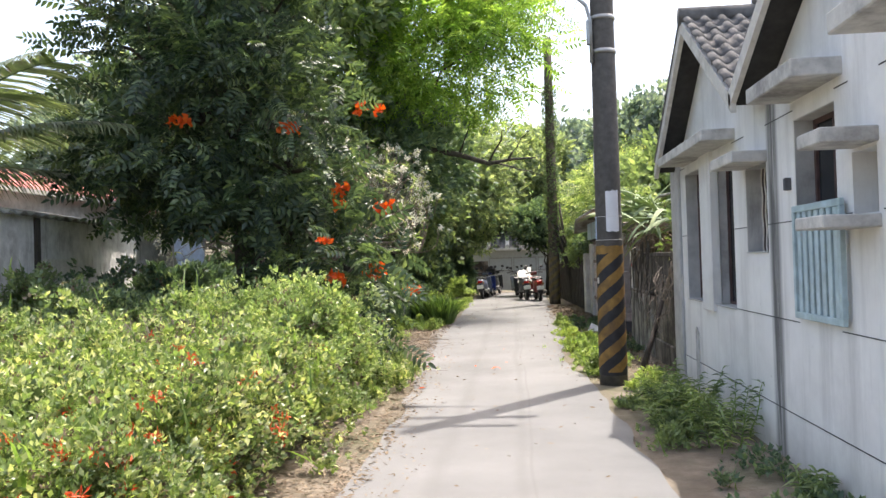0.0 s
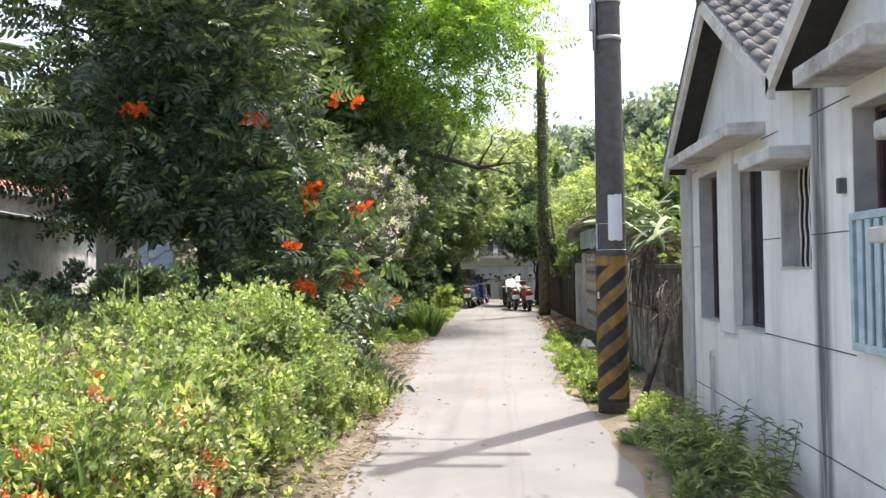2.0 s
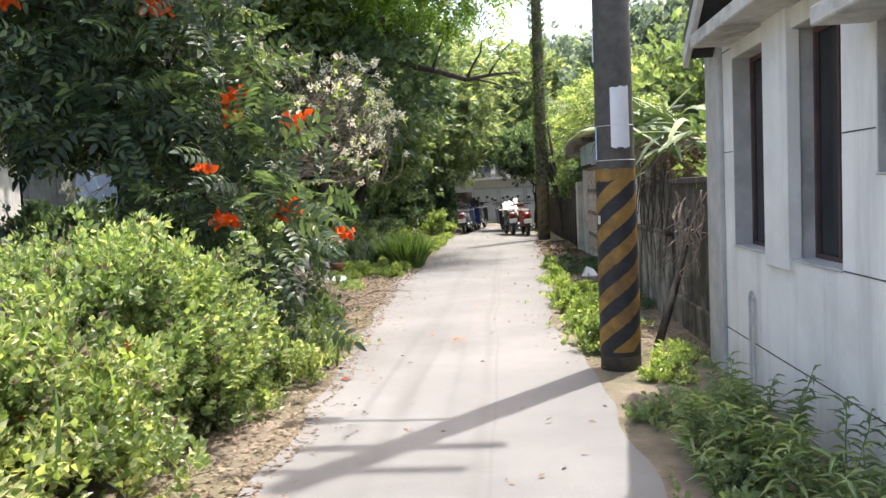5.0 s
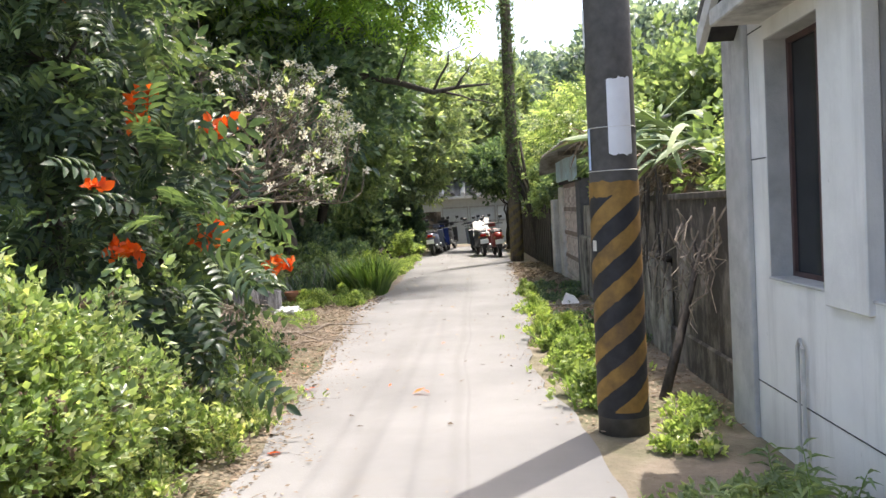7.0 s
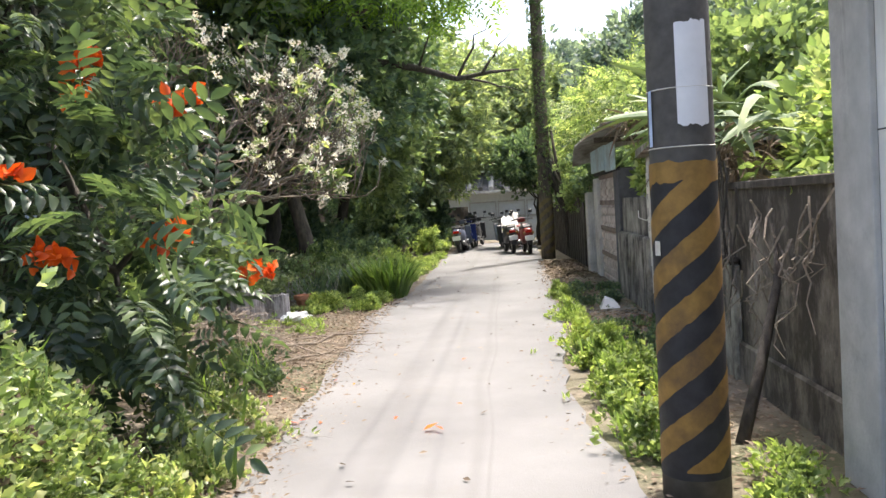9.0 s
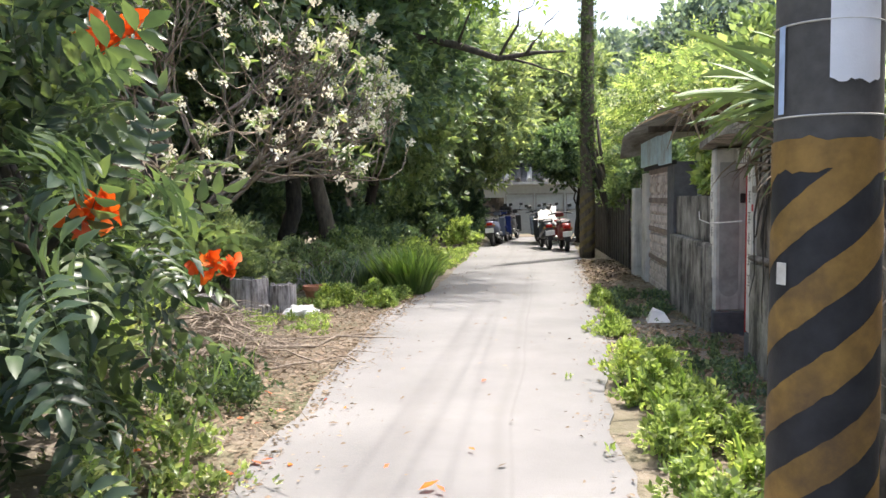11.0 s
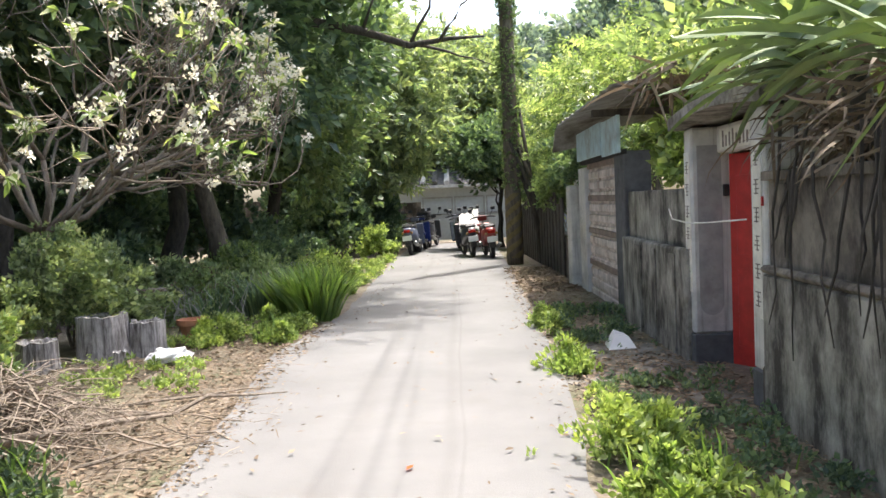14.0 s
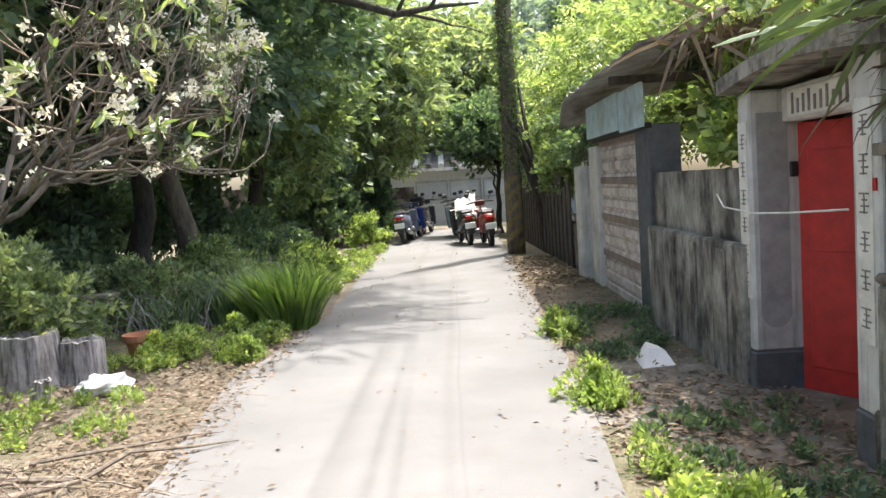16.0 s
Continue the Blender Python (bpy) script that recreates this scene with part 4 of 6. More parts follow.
for i in range(16):
    z = 0.03 + i * 0.119
    rail = i % 4 == 3
    part("slat", Geo().box(2.40 if rail else 2.41 + 0.003 * (i % 3), 2.44, 20.1, 22.28, z, z + (0.085 if rail else 0.109), 0.01, Matrix.Rotation(0.0015 * (i % 4 - 1.5), 4, "X")), M_OLDRAIL if rail else M_SHUTTER, shutter, "brown rail" if rail else "")
part("fascia", Geo().box(2.30, 2.34, 20.55, 22.6, 2.0, 2.42, 0.004, Matrix.Translation((0.0, 0, 0))), M_PALEBLUE, shed, "pale blue sheet fascia")
part("fascia", Geo().box(2.31, 2.35, 19.5, 20.53, 1.96, 2.40, 0.004), M_PALEBLUE, shed, "pale blue sheet fascia")
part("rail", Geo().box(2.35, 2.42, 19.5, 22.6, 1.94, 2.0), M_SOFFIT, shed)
g = Geo()
cols = 44
for j in range(7):
    x = 1.98 + j * 0.28
    for i in range(cols + 1):
        y = 18.0 + 5.0 * i / cols
        zz = 2.53 + 0.05 * j + 0.012 * math.sin(i * 1.57) - 0.35 * max(0, (i / cols - 0.86) / 0.14) ** 2 * (0.5 + 0.5 * (j < 3))
        g.v.append((x, y, zz))
for j in range(6):
    for i in range(cols):
        p = j * (cols + 1) + i
        g.f.append((p, p + 1, p + cols + 2, p + cols + 1))
rf = part("roof", g, M_SHEET, shed, "curling grey roof sheets")
so = rf.modifiers.new("thick", "SOLIDIFY")
so.thickness = 0.025
part("rafter", Geo().box(2.05, 3.4, 19.6, 19.68, 2.40, 2.48), M_DARKBARK, shed)

# ---- closing walls at the end of the lane ----
fargate = thing("far_gate", (0.5, 39, 0), "pale grey sheet-metal gate at the lane's end", "gate")
for x in (-0.85, 0.3, 1.45):
    part("gate_leaf", Geo().box(x, x + 1.1, 38.98, 39.02, 0.1, 1.62), M_FARGATE, fargate)
    part("gate_frame", Geo().box(x, x + 1.1, 38.94, 38.98, 1.6, 1.66).box(x, x + 0.05, 38.94, 38.98, 0.06, 1.6).box(x + 1.05, x + 1.1, 38.94, 38.98, 0.06, 1.6).box(x, x + 1.1, 38.94, 38.98, 1.0, 1.05).box(x + 0.2, x + 0.25, 38.95, 39.0, -0.02, 0.12), M_STEEL, fargate)
farhouse = thing("building", (0.5, 44, 0), "low pale building with a tiled eave behind the gate", "building")
part("wall", Geo().box(-7, 8, 44, 44.3, -0.05, 2.1), M_FARGATE, farhouse)
part("eave", Geo().box(-7.2, 8.2, 43.4, 44.4, 2.05, 2.18, 0.02), M_CANOPY, farhouse)
for i in range(30):
    part("eave_tile", Geo().tube([(-7 + i * 0.5, 43.4, 2.24), (-7 + i * 0.5, 45.4, 2.8)], [0.12, 0.12], 8), M_TILE if i % 2 else M_CANOPY, farhouse)
part("roof", Geo().put([(-7.2, 43.4, 2.19), (8.2, 43.4, 2.19), (8.2, 47, 3.2), (-7.2, 47, 3.2)], [(0, 1, 2, 3)]), M_TILE, farhouse)

# ---- shed and houses beyond the hedge ----
oldshed = thing("shed", (-7.2, 12.5, 0), "stained plaster shed with a rusty corrugated roof edge", "shed")
prof = [(-6.25, 9.0), (-6.55, 11.8), (-7.2, 16.2)]
g = Geo()
for (xa, ya), (xb, yb) in zip(prof, prof[1:]):
    g.put([(xa, ya, -0.05), (xb, yb, -0.05), (xb, yb, 2.36), (xa, ya, 2.36), (xa - 0.18, ya, -0.05), (xb - 0.18, yb, -0.05), (xb - 0.18, yb, 2.36), (xa - 0.18, ya, 2.36)],
          [(0, 1, 2, 3), (7, 6, 5, 4), (3, 2, 6, 7), (0, 3, 7, 4), (1, 5, 6, 2)])
g.box(-9.5, -6.26, 9.0, 9.15, -0.05, 2.36)
part("wall", g, M_SHEDWALL, oldshed)
part("patch", Geo().put([(-6.55 + 0.004 - 0.02, 12.0, 1.2), (-6.73 + 0.012, 13.2, 1.2), (-6.73 + 0.012, 13.2, 1.75), (-6.55 + 0.004 - 0.02, 12.0, 1.75)], [(0, 1, 2, 3)]), M_PAPER, oldshed, "pale repair patch")
part("doorpost", Geo().box(-6.55, -6.5, 11.75, 11.85, 0, 2.36), M_DARKBARK, oldshed)
g = Geo()
cols = 90
for i in range(cols + 1):
    y = 8.8 + 7.8 * i / cols
    x = -6.05 - 0.14 * (y - 9)
    w = 0.025 * math.sin(i * 1.6)
    g.v += [(x, y, 2.38 + w), (x - 1.3, y, 2.61 + w), (x - 2.6, y, 2.84 + w)]
for i in range(cols):
    p = i * 3
    g.f += [(p, p + 3, p + 4, p + 1), (p + 1, p + 4, p + 5, p + 2)]
so = part("roof", g, M_SHEET, oldshed, "rusty corrugated roof sheet").modifiers.new("thick", "SOLIDIFY")
so.thickness = 0.03
redhouse = thing("house", (-11, 18, 0), "white house with a faded red sheet roof", "house")
part("wall", wall_with_openings(Geo(), -9.9, -9.7, 12, 24, -0.05, 3.22, [(19.0, 20.4, 0.9, 2.2)]).box(-14, -9.9, 12, 12.2, -0.05, 3.22), M_SHEDWALL, redhouse)
part("window", Geo().box(-9.82, -9.78, 19.0, 20.4, 0.9, 2.2), M_DARKGLASS, redhouse)
g = Geo()
for i in range(61):
    y = 11.5 + 13 * i / 60
    w = 0.02 * math.sin(i * 1.7)
    g.v += [(-9.3, y, 3.30 - 0.02 * (y - 12) + w), (-12, y, 4.12 + w)]
for i in range(60):
    g.f.append((2 * i, 2 * i + 2, 2 * i + 3, 2 * i + 1))
so = part("roof", g, M_REDROOF, redhouse, "faded red roof sheet").modifiers.new("thick", "SOLIDIFY")
so.thickness = 0.03
part("gutter", Geo().box(-9.38, -9.28, 11.5, 24.5, 3.15, 3.25), M_CANOPY, redhouse)
tarp = Geo()
for i in range(9):
    for j in range(7):
        tarp.v.append((-6.95 + 0.1 * math.sin(i * 1.3 + j), 17.6 + i * 0.16, 1.2 + j * 0.165 + 0.04 * math.sin(i)))
for i in range(8):
    for j in range(6):
        p = i * 7 + j
        tarp.f.append((p, p + 1, p + 8, p + 7))
clothes = thing("tarpaulin", (-6.95, 18.2, 0), "pale blue tarpaulin hung from a pole frame", "tarpaulin")
part("sheet", tarp, M_TARP, clothes, smooth=True)
part("pole_frame", Geo().tube([(-6.95, 17.4, 0), (-6.95, 17.4, 2.22)], [0.02, 0.02], 6).tube([(-6.95, 19.1, 0), (-6.95, 19.1, 2.22)], [0.02, 0.02], 6).tube([(-6.95, 17.2, 2.22), (-6.95, 20.4, 2.22)], [0.02, 0.02], 6), M_STEEL, clothes)
# unseen wall added behind the camera to cut light on south-facing faces
setting("unseen_shading_wall", Geo().box(-14, 9, -9.3, -9.0, -0.05, 4.2), M_YARD)
setting("wall_backyard", Geo().box(-16, -5.2, 40, 40.2, -0.05, 1.8), M_YARD)
setting("wall_left_far", Geo().box(-3.6, -3.4, 36, 38.9, -0.05, 1.5).box(-5.2, -0.9, 38.9, 39.1, -0.05, 1.5), M_YARD)


# ---- trees ----
def beside_lane(q):
    """The crown was cut back along the lane."""
    under = (q[:, 0] < np.maximum(-4.1, 0.43 - 0.435 * (q[:, 1] - 3.25))) & (q[:, 2] < 2.3)
    return ~under & (q[:, 0] < 0.55 - np.where(q[:, 2] > 1.7, 0.585, 0.47) * (q[:, 1] - 8.0) - 0.05)


spath = tree("flowering_tree", (-3.9, 13.4, 0), "dense dark tree with pinnate leaves and orange flowers", 4.6, 0.24,
     [(-3.9, 13.3, 4.6, 2.3, 2.0, 2.9), (-3.0, 12.4, 2.1, 1.5, 1.2, 1.4), (-5.2, 13.8, 3.8, 1.4, 1.5, 2.8), (-2.2, 11.6, 1.25, 0.95, 0.85, 0.85), (-3.6, 13.5, 7.2, 2.0, 2.0, 1.6), (-3.4, 12.9, 3.4, 1.9, 1.4, 1.5)],
     185, 32, 0.33, L_SPATH, T_PINNATE, 0.38, 11, M_DARKBARK, 22, low=0.3, clear=beside_lane)


def blossom(parent, p, size=0.092):
    """A tuft of cupped orange petals on a dark calyx."""
    k = 15
    ax = rng.normal(size=(k, 3)) * 0.9 + np.array([0.2, -0.4, 0.7])
    pos = np.array(p) + rng.normal(size=(k, 3)) * size * 0.32
    part("blossom", scatter("blossom", rounded_leaf(width=0.75, fold=0.2), pos, ax, size * (0.7 + 0.5 * rng.random(k)), P_ORANGE, 1.5), P_ORANGE, parent, "orange blossom")


for p in ((-1.18, 11.97, 1.17), (-1.06, 12.0, 1.15), (-2.05, 10.92, 1.37), (-1.93, 10.95, 1.36), (-2.12, 10.84, 1.86), (-1.5, 11.6, 2.27), (-1.38, 11.65, 2.29), (-1.62, 11.55, 1.42), (-1.52, 11.6, 1.46),
          (-2.05, 11.5, 2.52), (-1.95, 11.5, 2.56), (-2.0, 11.4, 2.33), (-4.3, 11.4, 3.55), (-4.15, 11.4, 3.55), (-2.75, 11.4, 3.42), (-2.6, 11.4, 3.38), (-1.75, 11.7, 3.68), (-1.5, 11.75, 3.62)):
    blossom(spath, p)

tree("tall_tree", (-4.0, 24.6, 0), "tall tree with bright green feathery foliage over the lane", 7.0, 0.17,
     [(-1.4, 23.6, 7.9, 2.5, 2.6, 2.0), (-3.6, 24.6, 7.8, 2.8, 2.6, 2.2), (-0.2, 24.2, 9.6, 1.6, 2.4, 2.0), (-3.0, 24.5, 10.2, 3.2, 3.0, 2.4)],
     165, 34, 0.44, L_BRIGHT, T_FEATHER, 0.46, 12, M_BARK, 18)
tree("tall_tree", (-6.2, 21.4, 0), "tall dark tree behind the hedge", 6.0, 0.2,
     [(-6.0, 21.4, 6.5, 2.2, 2.2, 3.2), (-7.6, 22.5, 6.0, 2.2, 2.2, 3.2), (-5.2, 21.3, 9.0, 2.6, 2.4, 2.2)],
     105, 34, 0.5, L_MID, T_SPRAY, 0.32, 13, M_DARKBARK, 14)
tree("tall_tree", (-5.0, 25.2, 0), "dark banyan-like tree with hanging foliage", 5.0, 0.2,
     [(-4.4, 25.2, 4.6, 2.0, 2.2, 1.9), (-3.2, 24.2, 4.0, 1.3, 1.4, 1.5), (-6.4, 25.5, 5.0, 2.2, 2.2, 2.6), (-2.6, 26.6, 5.2, 1.6, 1.6, 1.2)],
     105, 34, 0.42, L_DEEP, T_SPRAY, 0.30, 14, M_DARKBARK, 14)
tree("tall_tree", (-4.4, 30.8, 0), "dark tree leaning over the lane's edge", 4.5, 0.2,
     [(-3.9, 30.6, 4.0, 2.0, 2.2, 2.2), (-2.6, 31.0, 3.6, 1.2, 1.6, 1.3), (-6.0, 31.0, 4.4, 2.4, 2.2, 2.6), (-3.4, 31.4, 6.5, 2.4, 2.2, 1.6)],
     105, 34, 0.42, L_MID, T_SPRAY, 0.30, 15, M_DARKBARK, 14)
tree("tall_tree", (-2.9, 36.2, 0), "pale feathery bamboo-like tree", 5.0, 0.12,
     [(-2.2, 36.2, 4.2, 1.6, 1.6, 2.4), (-1.4, 36.6, 5.6, 1.3, 1.4, 2.0), (-3.6, 36.8, 5.4, 1.8, 1.6, 2.6)],
     170, 30, 0.42, L_PALE, T_SPRAY_FINE, 0.36, 16, M_BARK, 14)
tree("tall_tree", (-0.3, 47, 0), "pale green tree behind the far building", 6.0, 0.2,
     [(-0.5, 47, 5.6, 2.4, 2.0, 2.4), (1.6, 48, 6.2, 2.2, 2.0, 2.6), (-3.0, 48.5, 7.0, 2.6, 2.2, 3.2)],
     170, 30, 0.55, L_PALE, T_SPRAY_FINE, 0.48, 17, M_BARK, 12)
tree("small_tree", (1.75, 34.8, 0), "round dark tree beside the far gate", 2.2, 0.09,
     [(1.45, 34.6, 2.9, 0.95, 0.95, 0.75), (2.1, 35, 3.3, 0.9, 0.9, 0.8)], 60, 40, 0.25, L_DEEP, T_SPRAY, 0.2, 18, M_DARKBARK, 8)
tree("yard_tree", (4.4, 27.2, 0), "light green tree behind the yard wall", 3.0, 0.16,
     [(3.9, 26.4, 3.2, 1.2, 2.0, 1.1), (4.6, 28.6, 3.7, 1.6, 2.2, 1.2), (3.3, 30.6, 3.3, 0.9, 1.8, 1.1)],
     130, 32, 0.34, L_VINE, T_FEATHER, 0.34, 19, M_BARK, 14)
tree("yard_tree", (5.6, 20.5, 0), "leafy tree behind the shed", 2.6, 0.14,
     [(5.0, 20.5, 3.0, 1.6, 1.9, 1.1), (6.6, 22.5, 3.5, 1.9, 2.0, 1.4)],
     150, 34, 0.36, L_MID, T_SPRAY, 0.28, 20, M_BARK, 12)
tree("yard_tree", (4.3, 13.6, 0), "bright shrub-like tree behind the yard wall", 1.4, 0.08,
     [(3.8, 13.0, 1.75, 0.75, 1.1, 0.6), (4.3, 15.0, 2.0, 0.8, 1.1, 0.65)], 80, 34, 0.2, L_VINE, T_SPRAY, 0.18, 21, M_BARK, 8)
far_a = tree("far_tree", (8.5, 43, 0), "tall green tree far behind the yards", 5.0, 0.25,
     [(8.0, 43, 6.6, 3.0, 2.6, 2.4), (10.4, 44, 7.6, 2.6, 2.4, 2.2), (6.0, 43.5, 5.6, 2.0, 2.0, 1.8)],
     190, 34, 0.6, L_BLUEGREEN, T_SPRAY, 0.5, 22, M_BARK, 12, group="far trees")
far_b = tree("far_tree", (-12, 52, 0), "tall green tree far behind the yards", 6.0, 0.3,
     [(-12, 52, 8.0, 4.4, 3.0, 3.6), (-8.4, 53, 7.0, 3.4, 2.6, 3.4), (-15, 53, 7, 3, 3, 3.4)],
     190, 34, 0.75, L_BLUEGREEN, T_SPRAY, 0.62, 23, M_BARK, 12, group="far trees")
for x, y, s, turn in ((15, 44, 1.0, 40), (21, 38, 1.1, 100), (12, 32, 0.62, 160), (5.2, 52, 0.95, 200), (27, 30, 1.2, 10), (9.5, 26, 0.5, 260), (10, 18, 0.45, 300), (16, 26, 0.8, 20)):
    copy_thing(far_a, Matrix.LocRotScale((x, y, 0), Euler((0, 0, radians(turn))), (s, s, s)))
for x, y, s, turn in ((-20, 44, 1.0, 60), (-14, 33, 0.85, 140), (-3, 58, 0.8, 200), (7, 60, 0.85, 20), (18, 60, 0.9, 90)):
    copy_thing(far_b, Matrix.LocRotScale((x, y, 0), Euler((0, 0, radians(turn))), (s, s, s)))
# bare horizontal branch over the lane
bough = Geo()
rb = random.Random(5)
bough.tube([(-3.9, 25.0, 4.3), (-2.4, 25.7, 5.1), (-1.3, 26, 4.9), (-0.4, 26.1, 4.6), (0.4, 26.2, 4.72), (1.1, 26.3, 4.75)], [0.13, 0.1, 0.085, 0.07, 0.045, 0.02], 7)
for s, e in (((-0.4, 26.1, 4.6), (0.5, 26, 6.0)), ((0.2, 26.1, 4.65), (1.0, 26.3, 5.7)), ((-1.3, 26, 4.9), (-0.9, 25.8, 6.1)), ((-0.4, 26.1, 4.6), (1.3, 26.6, 4.2))):
    bough.tube(limb_path(s, e, rb, 0.05, 5, 0.1), [0.045, 0.036, 0.028, 0.02, 0.014, 0.006], 5)
part("bough", bough, M_DARKBARK, bpy.data.objects["tall_tree.002"], "bare dark bough over the lane", True)


def frangipani():
    r = random.Random(31)
    t = thing("frangipani", (-4.9, 20.3, 0), "bare-branched frangipani with clusters of cream flowers", "tree")
    g = Geo()
    tips = []
    hub = Vector((-4.85, 20.1, 1.35))
    def grow(p, d, length, rad, depth):
        e = p + d * length
        if e.x > -1.85:
            d = Vector((d.x * 0.25, d.y, d.z + 0.3)).normalized()
            e = p + d * length
        if e.z < 1.75:
            d = Vector((d.x, d.y, abs(d.z) + 0.25)).normalized()
            e = p + d * length
        q = p.lerp(e, 0.5) + Vector((r.uniform(-1, 1), r.uniform(-1, 1), r.uniform(-1.6, 0.2))) * length * 0.08
        g.tube([p, q, e], [rad, rad * 0.86, rad * 0.78], 6 if depth > 2 else 4)
        if depth == 0:
            tips.append((e, d))
            return
        for k in range(3 if r.random() < 0.28 or depth > 4 else 2):
            a = r.uniform(0.3, 0.7)
            w = r.uniform(0, 6.283)
            s = d.cross(Vector((0.3, 0.2, 0.9))).normalized()
            u = d.cross(s)
            nd = d * math.cos(a) + (s * math.cos(w) + u * math.sin(w)) * math.sin(a)
            nd.z = nd.z * 0.8 + 0.05
            grow(e, nd.normalized(), length * r.uniform(0.74, 0.95), rad * 0.68, depth - 1)
    for fx, fy in ((-4.9, 20.3), (-5.2, 20.0), (-4.6, 20.6)):
        g.tube(limb_path((fx, fy, -0.05), hub[:], r, 0.0, 4, 0.12), [0.10, 0.085, 0.08, 0.07, 0.06], 8)
    for k in range(13):
        a = k * 0.4833 + r.uniform(-0.2, 0.2)
        el = (0.15, 0.6, 1.15)[k % 3] + r.uniform(-0.1, 0.2)
        d = Vector((math.cos(a) * math.cos(el), math.sin(a) * math.cos(el), math.sin(el)))
        grow(hub + Vector((d.x, d.y, 0)) * 0.15, d, 0.93, 0.042, 5)
    part("branch_frame", g, M_FRANGI, t, "grey-tan forking branches", True)
    pts = np.array([e[:] for e, d in tips])
    dirs = np.array([d[:] for e, d in tips])
    k = 5
    pos = np.repeat(pts, k, 0)
    ax = np.repeat(dirs, k, 0) * 0.6 + rng.normal(size=(len(pos), 3)) * 0.9
    pick = rng.random(len(pos)) < np.repeat(rng.random(len(pts)) < 0.5, k) * 0.85
    part("leaves", scatter("leaves", rounded_leaf(width=0.3, droop=0.25), pos[pick], ax[pick], 0.10 + 0.09 * rng.random(pick.sum()), L_HEDGE, 0.8), L_HEDGE, t)
    out = np.linalg.norm((pts - np.array(hub)) / [2.0, 2.0, 2.4], axis=1)
    sel = np.nonzero(rng.random(len(pts)) < np.clip(out * 1.1 - 0.75, 0.06, 0.55))[0]
    k = 18
    pos = np.repeat(pts[sel] + dirs[sel] * 0.05, k, 0) + rng.normal(size=(len(sel) * k, 3)) * 0.034
    ax = rng.normal(size=(len(pos), 3)) + np.repeat(dirs[sel], k, 0) * 0.8
    part("blossom_mass", scatter("blossom_mass", one_leaf(width=0.6, fold=0.15), pos, ax, 0.048 + 0.02 * rng.random(len(pos)), P_WHITE, 1.5), P_WHITE, t, "cream flower clusters")


frangipani()


def palm_frond(base, tip_dir, length, parent, seed):
    r = random.Random(seed)
    d = Vector(tip_dir).normalized()
    pts = [Vector(base) + d * length * t / 8 + Vector((0, 0, -0.32 * length * (t / 8) ** 2)) for t in range(9)]
    part("frond_stalk", Geo().tube(pts, [0.03 * (1 - 0.1 * t) for t in range(9)], 5), L_PALM, parent)
    pos, ax = [], []
    for i in range(60):
        t = 0.12 + 0.86 * i / 60
        k = min(int(t * 8), 7)
        p = pts[k].lerp(pts[k + 1], t * 8 - k)
        side = d.cross(Vector((0, 0, 1))).normalized()
        for s in (-1, 1):
            pos.append(p[:])
            ax.append((side * s * 0.9 + d * 0.55 + Vector((0, 0, -0.45)))[:])
    part("frond", scatter("frond", T_BLADE, np.array(pos), np.array(ax), 0.62 * length / 2.4, L_PALM, 0.3), L_PALM, parent)


palm = thing("palm", (-9.0, 11.6, 0), "palm with long arching fronds above the shed", "palm")
part("trunk", Geo().tube([(-9.0, 11.6, -0.05), (-8.9, 11.6, 1.6), (-8.7, 11.6, 3.1)], [0.2, 0.15, 0.13], 10), M_BARK, palm, smooth=True)
for i, d in enumerate(((1, 0.15, 0.55), (0.9, -0.5, 0.6), (0.4, 0.9, 0.7), (-0.6, 0.6, 0.7), (-0.8, -0.4, 0.6), (0.2, -1, 0.6), (0.95, 0.5, 0.25), (1, -0.1, 0.95))):
    palm_frond((-8.7, 11.6, 3.0), d, 4.0, palm, i)

# ---- hedge and shrubs along the left ----
for i, (c, r, n, lf, tp, sz, fl) in enumerate((
        ((-1.95, 6.2, 0.25), (0.62, 0.8, 0.5), 3680, L_HEDGE, T_SPRAY, 0.056, (46, P_RED, 0.08)),
        ((-2.9, 6.0, 0.3), (0.9, 0.9, 0.55), 4640, L_HEDGE, T_SPRAY, 0.056, (22, P_RED, 0.085)),
        ((-2.1, 5.0, 0.15), (0.6, 0.7, 0.45), 3200, L_HEDGE, T_SPRAY, 0.052, (44, P_RED, 0.08)),
        ((-3.4, 4.7, 0.2), (0.9, 0.9, 0.5), 3520, L_HEDGE, T_SPRAY, 0.056, (9, P_RED, 0.085)),
        ((-4.2, 6.4, 0.3), (1.0, 1.0, 0.6), 4000, L_HEDGE, T_SPRAY, 0.063, (4, P_RED, 0.085)),
        ((-2.05, 7.5, 0.35), (0.72, 0.85, 0.6), 4640, L_HEDGE, T_SPRAY, 0.059, (22, P_RED, 0.08)),
        ((-3.2, 7.5, 0.4), (1.0, 0.9, 0.6), 4640, L_HEDGE, T_SPRAY, 0.059, (4, P_RED, 0.085)),
        ((-4.6, 8.2, 0.4), (1.1, 1.0, 0.6), 4000, L_HEDGE, T_SPRAY, 0.067, None),
        ((-5.6, 7.2, 0.4), (1.1, 1.2, 0.6), 3520, L_HEDGE, T_SPRAY, 0.067, None))):
    bush("flowering_shrub" if fl else "shrub", c, r, n, lf, tp, sz, "low leafy shrub with coral flower heads" if fl else "low leafy green shrub", 40 + i, stems=12, flowers=fl, group="hedge shrubs")
